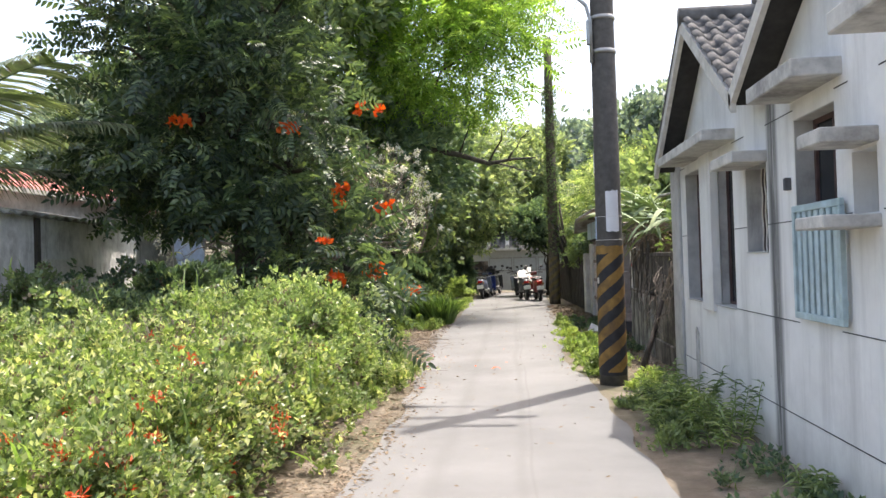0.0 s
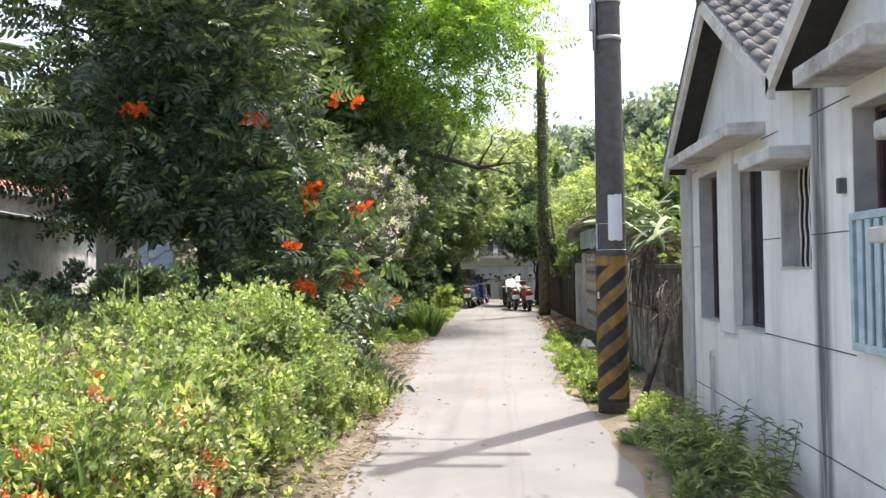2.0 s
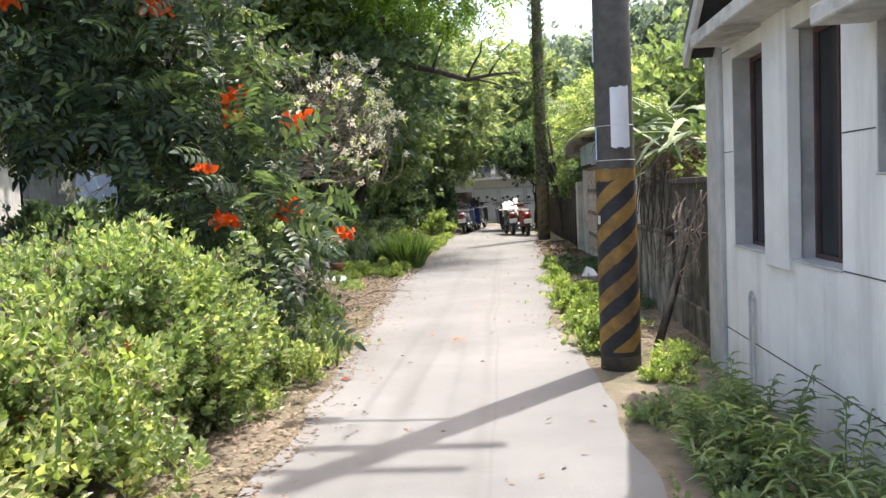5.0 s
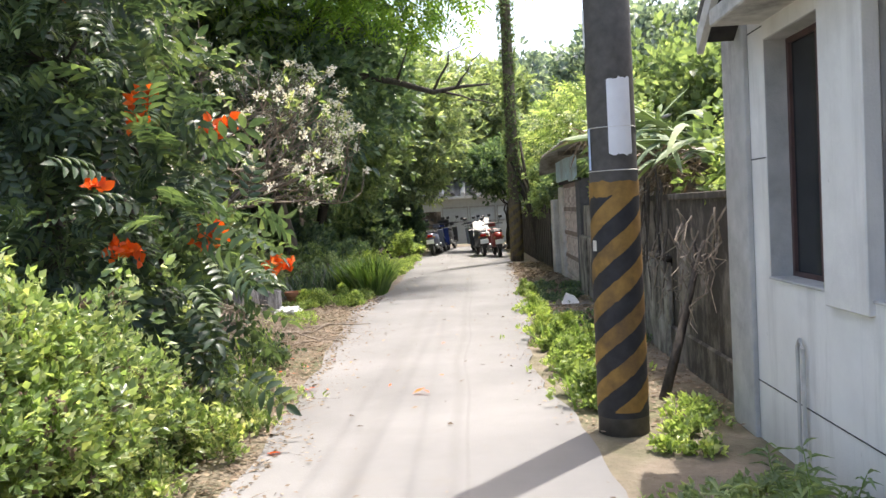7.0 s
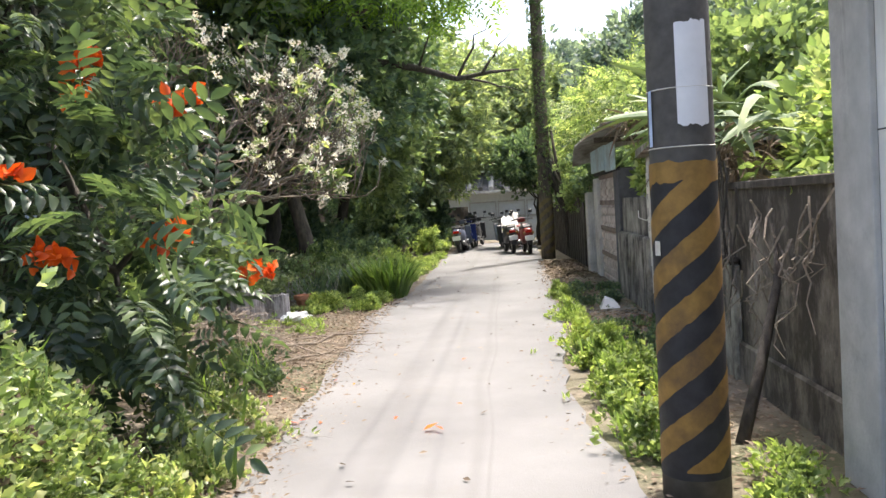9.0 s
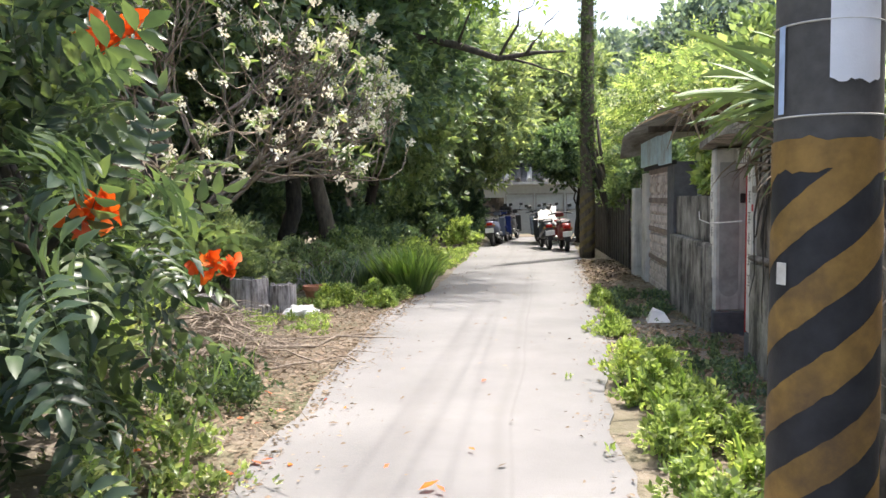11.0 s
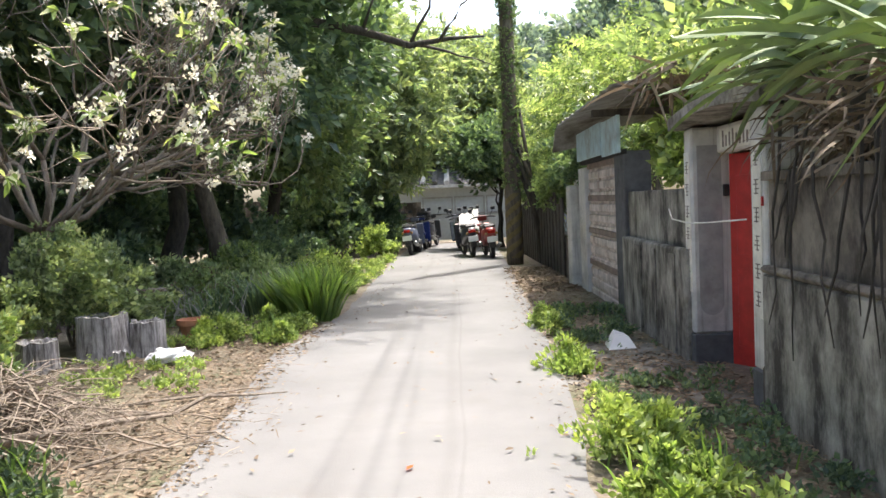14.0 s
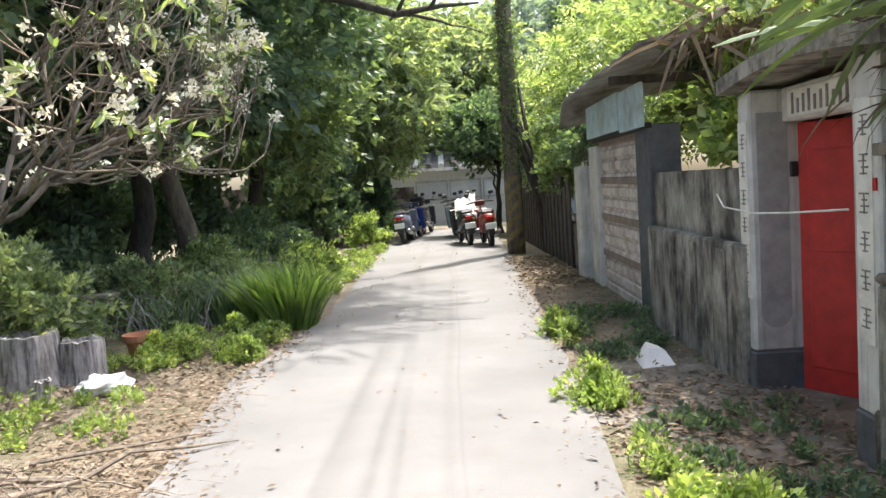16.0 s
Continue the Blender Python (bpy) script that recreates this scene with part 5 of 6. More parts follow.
for i, (c, r, n, lf, sz) in enumerate((
        ((-1.98, 9.0, 0.5), (0.62, 0.75, 0.78), 6400, L_VINE, 0.058),
        ((-2.75, 9.0, 0.5), (0.7, 0.7, 0.72), 5800, L_VINE, 0.06),
        ((-3.7, 9.3, 0.35), (0.8, 0.7, 0.55), 4600, L_VINE, 0.064),
        ((-1.85, 10.1, 0.25), (0.5, 0.6, 0.6), 3800, L_VINE, 0.056),
        ((-4.8, 10.2, 0.5), (0.9, 0.8, 0.7), 3300, L_MID, 0.076),
        ((-5.9, 10.8, 0.5), (0.6, 0.6, 0.85), 2600, L_MID, 0.076),
        ((-5.6, 12.4, 0.6), (0.9, 0.8, 0.8), 1800, L_DEEP, 0.10))):
    bush("vine_mound", c, r, n, lf, T_SPRAY, sz, "tangled mound of climbing vine over dead stems", 60 + i, "vine", 14, inner=0.3)
# dead grey stems in the mound
dead = Geo()
rd = random.Random(9)
for i in range(150):
    x, y = rd.uniform(-3.7, -2.3), rd.uniform(7.95, 8.5)
    dead.tube(limb_path((x, y, 0.3), (x + rd.uniform(-0.3, 0.3), y + rd.uniform(-0.2, 0.2), rd.uniform(0.8, 1.15)), rd, 0.1, 4, 0.2), [0.012, 0.01, 0.008, 0.006, 0.004], 4)
for i in range(10):
    x = rd.uniform(-3.6, -2.2)
    dead.tube(limb_path((x, 8.1, 0.0), (x + rd.uniform(0.4, 1.0), 7.9, rd.uniform(0.7, 1.0)), rd, 0.12, 5, 0.1), [0.016, 0.014, 0.012, 0.010, 0.008, 0.005], 4)
tagged(part("dead_stems", dead, M_TWIG), "grey dead stems tangled in the vine mound", "stems", kind="stuff")
# undergrowth: lighter and darker leaf materials carry sun and canopy shade in their colour
for i, (c, r, n, lf, sz) in enumerate((
        ((-2.1, 36.0, 0.6), (0.8, 0.7, 1.3), 1500, L_DEEP, 0.14), ((-3.2, 21.2, 0.1), (0.6, 0.5, 0.5), 1000, L_MID, 0.07), ((-3.9, 18.75, 0.5), (0.75, 0.5, 0.75), 2600, L_PALE, 0.078), ((-4.6, 17.3, 0.3), (0.7, 0.5, 0.6), 1500, L_VINE, 0.085), ((-3.0, 22.3, 0.1), (0.7, 0.7, 0.5), 1200, L_PALE, 0.085), ((-4.2, 22.0, 0.15), (0.7, 0.7, 0.55), 1200, L_PALE, 0.09),
        ((-5.3, 17.4, 0.5), (0.8, 0.8, 0.8), 1500, L_HEDGE, 0.08), ((-3.7, 14.6, 0.2), (0.7, 0.7, 0.7), 1700, L_VINE, 0.08),
        ((-3.4, 21.8, 0.1), (0.7, 0.7, 0.45), 1500, L_MID, 0.09), ((-2.7, 23.0, 0.1), (0.6, 0.8, 0.38), 1200, L_MID, 0.09),
        ((-3.4, 24.2, 0.15), (0.8, 0.9, 0.5), 1200, L_VINE, 0.10), ((-2.4, 26.5, 0.1), (0.6, 1.2, 0.32), 1300, L_WEED, 0.09),
        ((-3.7, 27.8, 0.2), (1.0, 1.1, 0.6), 1300, L_DEEP, 0.12), ((-1.8, 31.6, 0.3), (0.35, 0.5, 0.55), 600, L_WEED, 0.10),
        ((-3.4, 33.5, 0.8), (1.2, 1.4, 1.6), 1900, L_DEEP, 0.18), ((-5.8, 22.5, 0.3), (1.2, 1.2, 0.7), 1200, L_DEEP, 0.14),
        ((-7.4, 19.8, 0.4), (1.1, 1.1, 0.8), 1200, L_DEEP, 0.18), ((-5.9, 15.4, 0.6), (1.1, 1.0, 1.0), 1500, L_DEEP, 0.16),
        ((-7.5, 25.5, 0.8), (1.8, 1.8, 1.6), 1700, L_DEEP, 0.22), ((-6.2, 29.5, 0.8), (1.6, 1.6, 1.6), 1700, L_DEEP, 0.22),
        ((-4.4, 36.5, 1.0), (1.4, 1.4, 2.0), 1700, L_DEEP, 0.22))):
    bush("undergrowth", c, r, n, lf, T_SPRAY, sz, "undergrowth shrub beneath the trees, dark-leaved to stand in for shade" if lf is L_DEEP else "undergrowth shrub with lighter leaves that stand in for sunlight", 80 + i, stems=7, group="undergrowth")
brush = Geo()
for i in range(900):
    x, y = rd.uniform(-5.6, -2.5), rd.uniform(20.3, 25.5)
    a, up = rd.uniform(0, 6.283), rd.uniform(0.1, 0.6)
    w = rd.uniform(0.15, 0.5)
    brush.tube(limb_path((x, y, 0.0), (x + w * math.cos(a), y + w * math.sin(a), up), rd, 0.1, 3, 0.2), [0.008, 0.007, 0.005, 0.002], 3)
tagged(part("dead_brush", brush, M_GREYTWIG), "grey dead brushwood lying under the trees", "brushwood", kind="stuff")
# shrubs and climbers over the yard walls
for i, (c, r, n, lf, sz) in enumerate((
        ((2.95, 17.75, 1.75), (0.4, 0.6, 0.6), 1500, L_WEED, 0.12), ((2.95, 11.6, 1.5), (0.3, 0.5, 0.4), 900, L_VINE, 0.076),
        ((2.75, 23.9, 1.9), (0.55, 0.9, 0.75), 2000, L_DEEP, 0.10), ((2.7, 26.2, 1.5), (0.5, 1.4, 0.9), 2300, L_MID, 0.11), ((2.9, 29.5, 1.7), (0.6, 1.8, 1.0), 2200, L_VINE, 0.12),
        ((3.1, 33.5, 1.6), (0.8, 1.8, 1.2), 1900, L_MID, 0.14))):
    bush("wall_climber", c, r, n, lf, T_SPRAY, sz, "leafy climber growing over the yard wall", 110 + i, "climber", 8, inner=0.5, group="wall climbers")


# ---- strap-stemmed cactus on the gate roof ----
def strap_cactus():
    r = random.Random(77)
    t = thing("climbing_cactus", (2.62, 14.4, 0), "climbing cactus with long arching strap-like green stems over the wall", "cactus")
    k = 300
    part("dead_mass", scatter("dead_mass", T_BLADE, np.stack([rng.normal(2.6, 0.15, k), rng.uniform(13.6, 15.1, k), 1.65 + 0.45 * rng.random(k)], 1), rng.normal(size=(k, 3)) * [0.7, 1, 0.5] + [-0.4, 0, -0.5], 0.38, L_DRY, 1.0), L_DRY, t, "dry brown stems")
    part("old_stem", Geo().tube([(2.66, 14.4, -0.02), (2.66, 14.3, 0.9), (2.6, 14.4, 1.8), (2.62, 14.6, 2.25)], [0.09, 0.08, 0.08, 0.07], 8), M_DARKBARK, t, smooth=True)
    hubs = [(2.5, 13.4, 1.95), (2.6, 14.0, 2.15), (2.5, 14.6, 2.2), (2.65, 15.2, 2.25), (2.75, 16.0, 2.25), (2.85, 13.3, 1.95)]
    for i in range(120):
        hx, hy, hz = hubs[(0, 1, 1, 2, 2, 2, 3, 3, 4, 5)[i % 10]]
        p = Vector((hx + r.uniform(-0.16, 0.16), hy + r.uniform(-0.25, 0.25), hz + r.uniform(-0.12, 0.18)))
        a = math.pi + r.uniform(-1.5, 1.5) if r.random() < 0.55 else r.uniform(0, 6.283)
        d = Vector((math.cos(a) * 0.8, math.sin(a) * 0.9, r.uniform(0.05, 1.0))).normalized()
        length = r.uniform(0.55, 1.15)
        bend = r.uniform(0.15, 0.9)
        if hy > 15.7:
            length *= 0.75
        pts = [p + d * length * u / 8 + Vector((0, 0, -length * bend * (u / 8) ** 2)) for u in range(9)]
        w = r.uniform(0.024, 0.040)
        g, side = Geo(), d.cross(Vector((0, 0, 1))).normalized()
        tilt = r.uniform(-0.8, 0.8)
        broad = side * math.cos(tilt) + Vector((0, 0, 1)) * math.sin(tilt)
        # each stem is a flattened, three-winged strap with a scalloped edge
        for u, q in enumerate(pts):
            ww = w * (0.7, 1.15, 0.9, 1.2, 0.9, 1.15, 0.85, 0.8, 0.1)[u]
            keel = d.cross(broad).normalized() * ww * 0.45
            g.v += [tuple(q + broad * ww), tuple(q + keel), tuple(q - broad * ww), tuple(q - keel * 0.5)]
        for u in range(8):
            for c in range(4):
                g.f.append((u * 4 + c, u * 4 + (c + 1) % 4, u * 4 + 4 + (c + 1) % 4, u * 4 + 4 + c))
        part("stem", g, L_STRAP, t)


strap_cactus()
# climbing roots and cut branches against the yard wall
rv = random.Random(21)
g = Geo()
for i in range(26):
    y = rv.uniform(10.95, 13.3)
    z = rv.uniform(0.9, 1.5)
    g.tube(limb_path((2.32, y, z), (2.22 + rv.uniform(-0.1, 0.1), y + rv.uniform(-0.35, 0.35), z - rv.uniform(0.2, 0.7)), rv, -0.1, 5, 0.25), [0.009, 0.008, 0.007, 0.006, 0.005, 0.003], 4)
dark_vines = Geo()
for i in range(18):
    y = rv.uniform(12.9, 15.2)
    z = rv.uniform(1.5, 1.9)
    dark_vines.tube(limb_path((2.33, y, z), (2.31 + rv.uniform(-0.08, 0.04), y + rv.uniform(-0.25, 0.25), rv.uniform(0.4, 1.2)), rv, -0.05, 5, 0.05), [0.012, 0.010, 0.009, 0.007, 0.006, 0.003], 4)
tagged(part("dry_vines", dark_vines, M_DARKBARK), "dark hanging stems matted over the yard wall", "vines", kind="stuff")
tagged(part("dry_vines", g, M_TWIG), "dry brown vines hanging on the yard wall", "vines", kind="stuff")
tagged(part("leaning_branch", Geo().tube([(1.90, 11.48, 0.0), (2.08, 11.66, 0.42), (2.27, 11.88, 0.9), (2.33, 12.05, 1.18)], [0.042, 0.036, 0.028, 0.014], 7), M_DARKBARK, smooth=True), "dark cut branch leaning on the yard wall", "branch")

k = 150
tagged(part("roof_debris", scatter("roof_debris", T_BLADE, np.stack([rng.uniform(2.15, 2.9, k), rng.uniform(16.9, 18.2, k), 2.42 + 0.2 * rng.random(k)], 1), rng.normal(size=(k, 3)) * [0.6, 1.2, 0.25] + [-0.2, 0.2, -0.15], 0.5 * (0.4 + rng.random(k)), L_DRY, 1.0), L_DRY), "dry vines and branches heaped on the shed roof", "vines", kind="stuff")
k = 420
tagged(part("roof_vines", scatter("roof_vines", T_SPRAY, np.stack([rng.uniform(2.2, 3.1, k), rng.uniform(16.6, 18.4, k), 2.5 + 0.4 * rng.random(k)], 1), rng.normal(size=(k, 3)), 0.1, L_VINE, 1.0), L_VINE), "green vine leaves over the shed roof", "vines", kind="stuff")


# ---- scooters at the end of the lane ----
def scooter(x, y, turn, paint, label, box=False):
    t = thing("scooter", (0, 0, 0), label, "scooter", "parked scooters")
    def wheel(yc):
        w = part("wheel", Geo().tube([(-0.035, yc, 0.24), (0.035, yc, 0.24)], [0.13, 0.13], 14), M_STEEL, t, smooth=False)
        ring = Geo()
        prof = [(-0.05, 0.19), (-0.052, 0.225), (-0.03, 0.25), (0.03, 0.25), (0.052, 0.225), (0.05, 0.19)]
        for k in range(20):
            a = 2 * math.pi * k / 20
            ring.v += [(px, yc + r * math.cos(a), 0.25 + r * math.sin(a)) for px, r in prof]
        for k in range(20):
            for j in range(6):
                a, b = k * 6 + j, k * 6 + (j + 1) % 6
                c, d = ((k + 1) % 20) * 6 + (j + 1) % 6, ((k + 1) % 20) * 6 + j
                ring.f.append((a, b, c, d))
        part("tyre", ring, M_TYRE, w, smooth=True)
        spokes = Geo()
        for k in range(6):
            a = k * math.pi / 3
            spokes.tube([(0, yc, 0.25), (0, yc + 0.2 * math.cos(a), 0.25 + 0.2 * math.sin(a))], [0.014, 0.01], 5)
        part("rim", spokes, M_STEEL, w)
    wheel(-0.6)
    wheel(0.62)
    tail = Geo()
    for y0, w, z0, z1 in ((-0.86, 0.08, 0.62, 0.74), (-0.72, 0.15, 0.5, 0.78), (-0.4, 0.18, 0.38, 0.76), (-0.1, 0.17, 0.30, 0.72), (0.05, 0.13, 0.28, 0.5)):
        tail.v += [(-w, y0, z0 + 0.06), (-w * 0.75, y0, z0), (w * 0.75, y0, z0), (w, y0, z0 + 0.06), (w * 0.9, y0, z1 - 0.03), (w * 0.5, y0, z1), (-w * 0.5, y0, z1), (-w * 0.9, y0, z1 - 0.03)]
    for i in range(4):
        for k in range(8):
            a = i * 8
            tail.f.append((a + k, a + 8 + k, a + 8 + (k + 1) % 8, a + (k + 1) % 8))
    tail.f += [tuple(range(8)), tuple(range(39, 31, -1))]
    part("body", tail, paint, t, smooth=True)
    part("seat", Geo().box(-0.15, 0.15, -0.72, 0.0, 0.76, 0.85, 0.035), M_PLASTIC, t, "black vinyl seat")
    part("floorboard", Geo().box(-0.16, 0.16, 0.0, 0.4, 0.26, 0.33, 0.02), M_PLASTIC, t)
    part("front_shield", Geo().box(-0.2, 0.2, 0.38, 0.46, 0.3, 0.92, 0.03, Matrix.Translation((0, 0.12, 0)) @ Matrix.Rotation(radians(-8), 4, "X")), paint, t)
    part("front_fender", Geo().box(-0.07, 0.07, 0.45, 0.85, 0.44, 0.54, 0.03), paint, t)
    part("fork", Geo().tube([(0, 0.62, 0.25), (0, 0.5, 0.95)], [0.035, 0.03], 8), M_STEEL, t)
    part("handlebar", Geo().tube([(-0.34, 0.36, 1.0), (-0.15, 0.44, 1.03), (0.15, 0.44, 1.03), (0.34, 0.36, 1.0)], [0.018, 0.022, 0.022, 0.018], 8), M_PLASTIC, t)
    part("headlight", Geo().box(-0.12, 0.12, 0.42, 0.58, 0.92, 1.06, 0.03), paint, t)
    for s in (-1, 1):
        part("mirror", Geo().tube([(s * 0.2, 0.42, 1.03), (s * 0.3, 0.4, 1.2)], [0.008, 0.008], 5).box(s * 0.3 - 0.06, s * 0.3 + 0.06, 0.385, 0.41, 1.18, 1.27, 0.012), M_PLASTIC, t)
        part("indicator", Geo().box(s * 0.13 - 0.03, s * 0.13 + 0.03, -0.86, -0.82, 0.6, 0.66, 0.01), M_YELLOW, t)
    part("tail_light", Geo().box(-0.09, 0.09, -0.89, -0.84, 0.64, 0.72, 0.012), M_LAMP, t, "red tail light")
    part("rear_fender", Geo().box(-0.08, 0.08, -0.9, -0.74, 0.34, 0.6, 0.02, Matrix.Rotation(radians(4), 4, "X")), M_PLASTIC, t)
    part("number_plate", Geo().box(-0.13, 0.13, -0.95, -0.93, 0.42, 0.56, 0.004), M_PLATE, t, "white number plate")
    part("exhaust", Geo().tube([(0.14, -0.1, 0.24), (0.17, -0.4, 0.26), (0.19, -0.8, 0.34)], [0.025, 0.05, 0.055], 10), M_STEEL, t, smooth=True)
    part("grab_rail", Geo().tube([(-0.13, -0.6, 0.84), (-0.12, -0.84, 0.88), (0.12, -0.84, 0.88), (0.13, -0.6, 0.84)], [0.012] * 4, 6), M_STEEL, t)
    if box:
        part("top_box", Geo().box(-0.2, 0.2, -1.0, -0.62, 0.88, 1.18, 0.05), M_PLASTIC, t, "black top box")
    t.matrix_world = pose(x, y, 0.02, 0, -5, turn)
    return t


PAINT_WHITE = plain("scooter_pale", (0.10, 0.115, 0.16), 0.3, relief=0)
PAINT_BLUE = plain("scooter_blue", (0.03, 0.05, 0.22), 0.3, relief=0)
PAINT_RED = plain("scooter_red", (0.22, 0.03, 0.025), 0.3, relief=0)
PAINT_DARK = plain("scooter_charcoal", (0.035, 0.037, 0.042), 0.3, relief=0)
PAINT_SILVER = plain("scooter_silver", (0.32, 0.33, 0.35), 0.35, 0.4, relief=0)
scooter(-0.85, 33.1, -8, PAINT_WHITE, "pale grey-blue scooter with dark trim parked on the lane")
scooter(-0.75, 34.4, -12, PAINT_BLUE, "dark blue scooter parked in a row")
scooter(-0.45, 36.6, -10, PAINT_DARK, "charcoal scooter with a top box", True)
scooter(1.18, 30.6, 6, PAINT_RED, "red scooter parked beside the ivy pole")
scooter(0.66, 31.3, 10, PAINT_DARK, "charcoal scooter under a white cover")
scooter(0.5, 34.2, 8, PAINT_SILVER, "silver scooter parked near the far gate")
scooter(0.9, 35.6, 5, PAINT_DARK, "charcoal scooter parked near the far gate")
cover = Geo()
for i in range(13):
    for j in range(9):
        u, v = i / 12 - 0.5, j / 8
        cover.v.append((0.70 + u * 0.52, 30.95 + v * 0.8, 0.84 + 0.3 * v - 0.55 * abs(u) ** 1.6 * (1.2 - v) + 0.03 * math.sin(i * 1.9 + j * 1.3) + (0.12 if i > 8 and j > 5 else 0)))
for i in range(12):
    for j in range(8):
        p = i * 9 + j
        cover.f.append((p, p + 9, p + 10, p + 1))
tagged(part("scooter_cover", cover, M_CLOTH, smooth=True), "white cloth draped over a charcoal scooter", "cover")

# ---- things along the verges ----
def stump(x, y, r, h, lean, seed):
    g = Geo()
    n = 22
    for z, s in ((-0.03, 1.12), (h * 0.3, 1.0), (h * 0.8, 0.94), (h, 0.92), (h, 0.68), (h - 0.04, 0.55)):
        for k in range(n):
            a = 2 * math.pi * k / n
            q = r * s * (1 + 0.16 * noise.noise(Vector((math.cos(a) * 2.2, math.sin(a) * 2.2, seed))) + 0.05 * noise.noise(Vector((a * 4, z * 6, seed))))
            g.v.append((x + q * math.cos(a) + lean * z, y + q * math.sin(a), z + (0.04 * noise.noise(Vector((a * 3, seed, 0))) if z > h * 0.9 else 0)))
    for i in range(5):
        for k in range(n):
            a = i * n
            g.f.append((a + k, a + (k + 1) % n, a + n + (k + 1) % n, a + n + k))
    g.f.append(tuple(5 * n + k for k in range(n)))
    tagged(part("tree_stump", g, M_STUMP), "weathered grey cut stump standing on the verge", "stump", "tree stumps")


stump(-3.32, 18.28, 0.27, 0.46, -0.05, 1.0)
stump(-2.94, 18.42, 0.19, 0.36, 0.05, 5.0)
stump(-3.75, 17.7, 0.2, 0.3, 0.05, 8.0)
stump(-3.0, 17.75, 0.07, 0.16, 0.3, 11.0)
tagged(part("flower_pot", Geo().lathe([(0.10, 0.0), (0.15, 0.2), (0.175, 0.21), (0.18, 0.27), (0.155, 0.27), (0.14, 0.2), (0.09, 0.06)], 22, (-2.68, 19.1)), M_POT, smooth=False), "broken terracotta pot among weeds", "pot")
pb = Geo()
for i in range(10):
    for k in range(16):
        a, e = 2 * math.pi * k / 16, math.pi * i / 9 - math.pi / 2
        q = 1 + 0.55 * noise.noise(Vector((math.cos(a) * 4.0, math.sin(a) * 4.0, e * 4)))
        pb.v.append((-2.5 + 0.22 * q * math.cos(a) * math.cos(e), 17.85 + 0.16 * q * math.sin(a) * math.cos(e), 0.07 + 0.085 * q * math.sin(e)))
for i in range(9):
    for k in range(16):
        pb.f.append((i * 16 + k, i * 16 + (k + 1) % 16, i * 16 + 16 + (k + 1) % 16, i * 16 + 16 + k))
tagged(part("plastic_bag", pb, M_BAG), "crumpled white plastic bag lying on the verge", "bag", "litter")
# solid lump modelled in place of a small flat piece of white paper
tagged(part("white_paper_lump", Geo().put([(1.78, 17.55, 0), (2.06, 17.6, 0), (2.1, 17.95, 0), (1.8, 17.9, 0), (1.86, 17.68, 0.14), (2.0, 17.7, 0.11), (1.98, 17.84, 0.12), (1.88, 17.84, 0.16)],
       [(0, 1, 5, 4), (1, 2, 6, 5), (2, 3, 7, 6), (3, 0, 4, 7), (4, 5, 6, 7)]), M_BAG), "white lump standing in for flat paper on the concrete apron", "rubble")
tagged(part("old_board", Geo().box(-5.4, -3.7, 20.9, 21.1, 0.42, 0.46, 0.006, None).box(-5.2, -5.1, 20.95, 21.05, 0, 0.42).box(-4.0, -3.9, 20.95, 21.05, 0, 0.42), M_TWIG), "grey plank laid on two blocks", "plank")
rt = random.Random(3)
pile = thing("brush_pile", (-2.4, 15.0, 0), "pile of dry brown cut branches", "branches")
for i in range(290):
    a, d = rt.uniform(0, 6.283), abs(rt.gauss(0, 0.5))
    c = Vector((-2.5 + d * math.cos(a), 15.0 + d * 0.9 * math.sin(a), 0.03 + max(0, 0.5 - d * 0.45) * rt.random()))
    w = rt.uniform(0, 6.283)
    v = Vector((math.cos(w), math.sin(w), rt.uniform(-0.1, 0.35))) * rt.uniform(0.15, 0.5)
    q, e = c - v, c + v
    q.z, e.z = max(0.01, q.z), max(0.015, e.z)
    r0 = rt.choice([0.003, 0.004, 0.006, 0.009])
    part("twig", Geo().tube(limb_path(q, e, rt, 0.05, 4, 0.2), [r0, r0, r0 * 0.8, r0 * 0.6, r0 * 0.3], 4), M_TWIG, pile)
fine = Geo()
for i in range(900):
    a, d = rt.uniform(0, 6.283), abs(rt.gauss(0, 0.5))
    c = Vector((-2.5 + d * 1.1 * math.cos(a), 15.0 + d * math.sin(a), 0.02 + max(0, 0.5 - d * 0.45) * rt.random()))
    w = rt.uniform(0, 6.283)
    v = Vector((math.cos(w), math.sin(w), rt.uniform(-0.2, 0.6))) * rt.uniform(0.1, 0.3)
    q, e = c - v, c + v
    q.z, e.z = max(0.01, q.z), max(0.015, e.z)
    fine.tube(limb_path(q, e, rt, 0.04, 3, 0.2), [0.003, 0.0028, 0.002, 0.001], 3)
part("brushwood", fine, M_TWIG, pile, "fine grey-brown twigs")["kind"] = "stuff"
fallen = Geo()
fallen.tube([(-2.9, 14.1, 0.12), (-2.3, 14.6, 0.2), (-2.0, 15.2, 0.12), (-1.7, 15.7, 0.04)], [0.035, 0.03, 0.024, 0.012], 7)
tagged(part("fallen_branch", fallen, M_TWIG, smooth=True), "thick dry branch lying across the brush pile", "branch", "fallen branches")
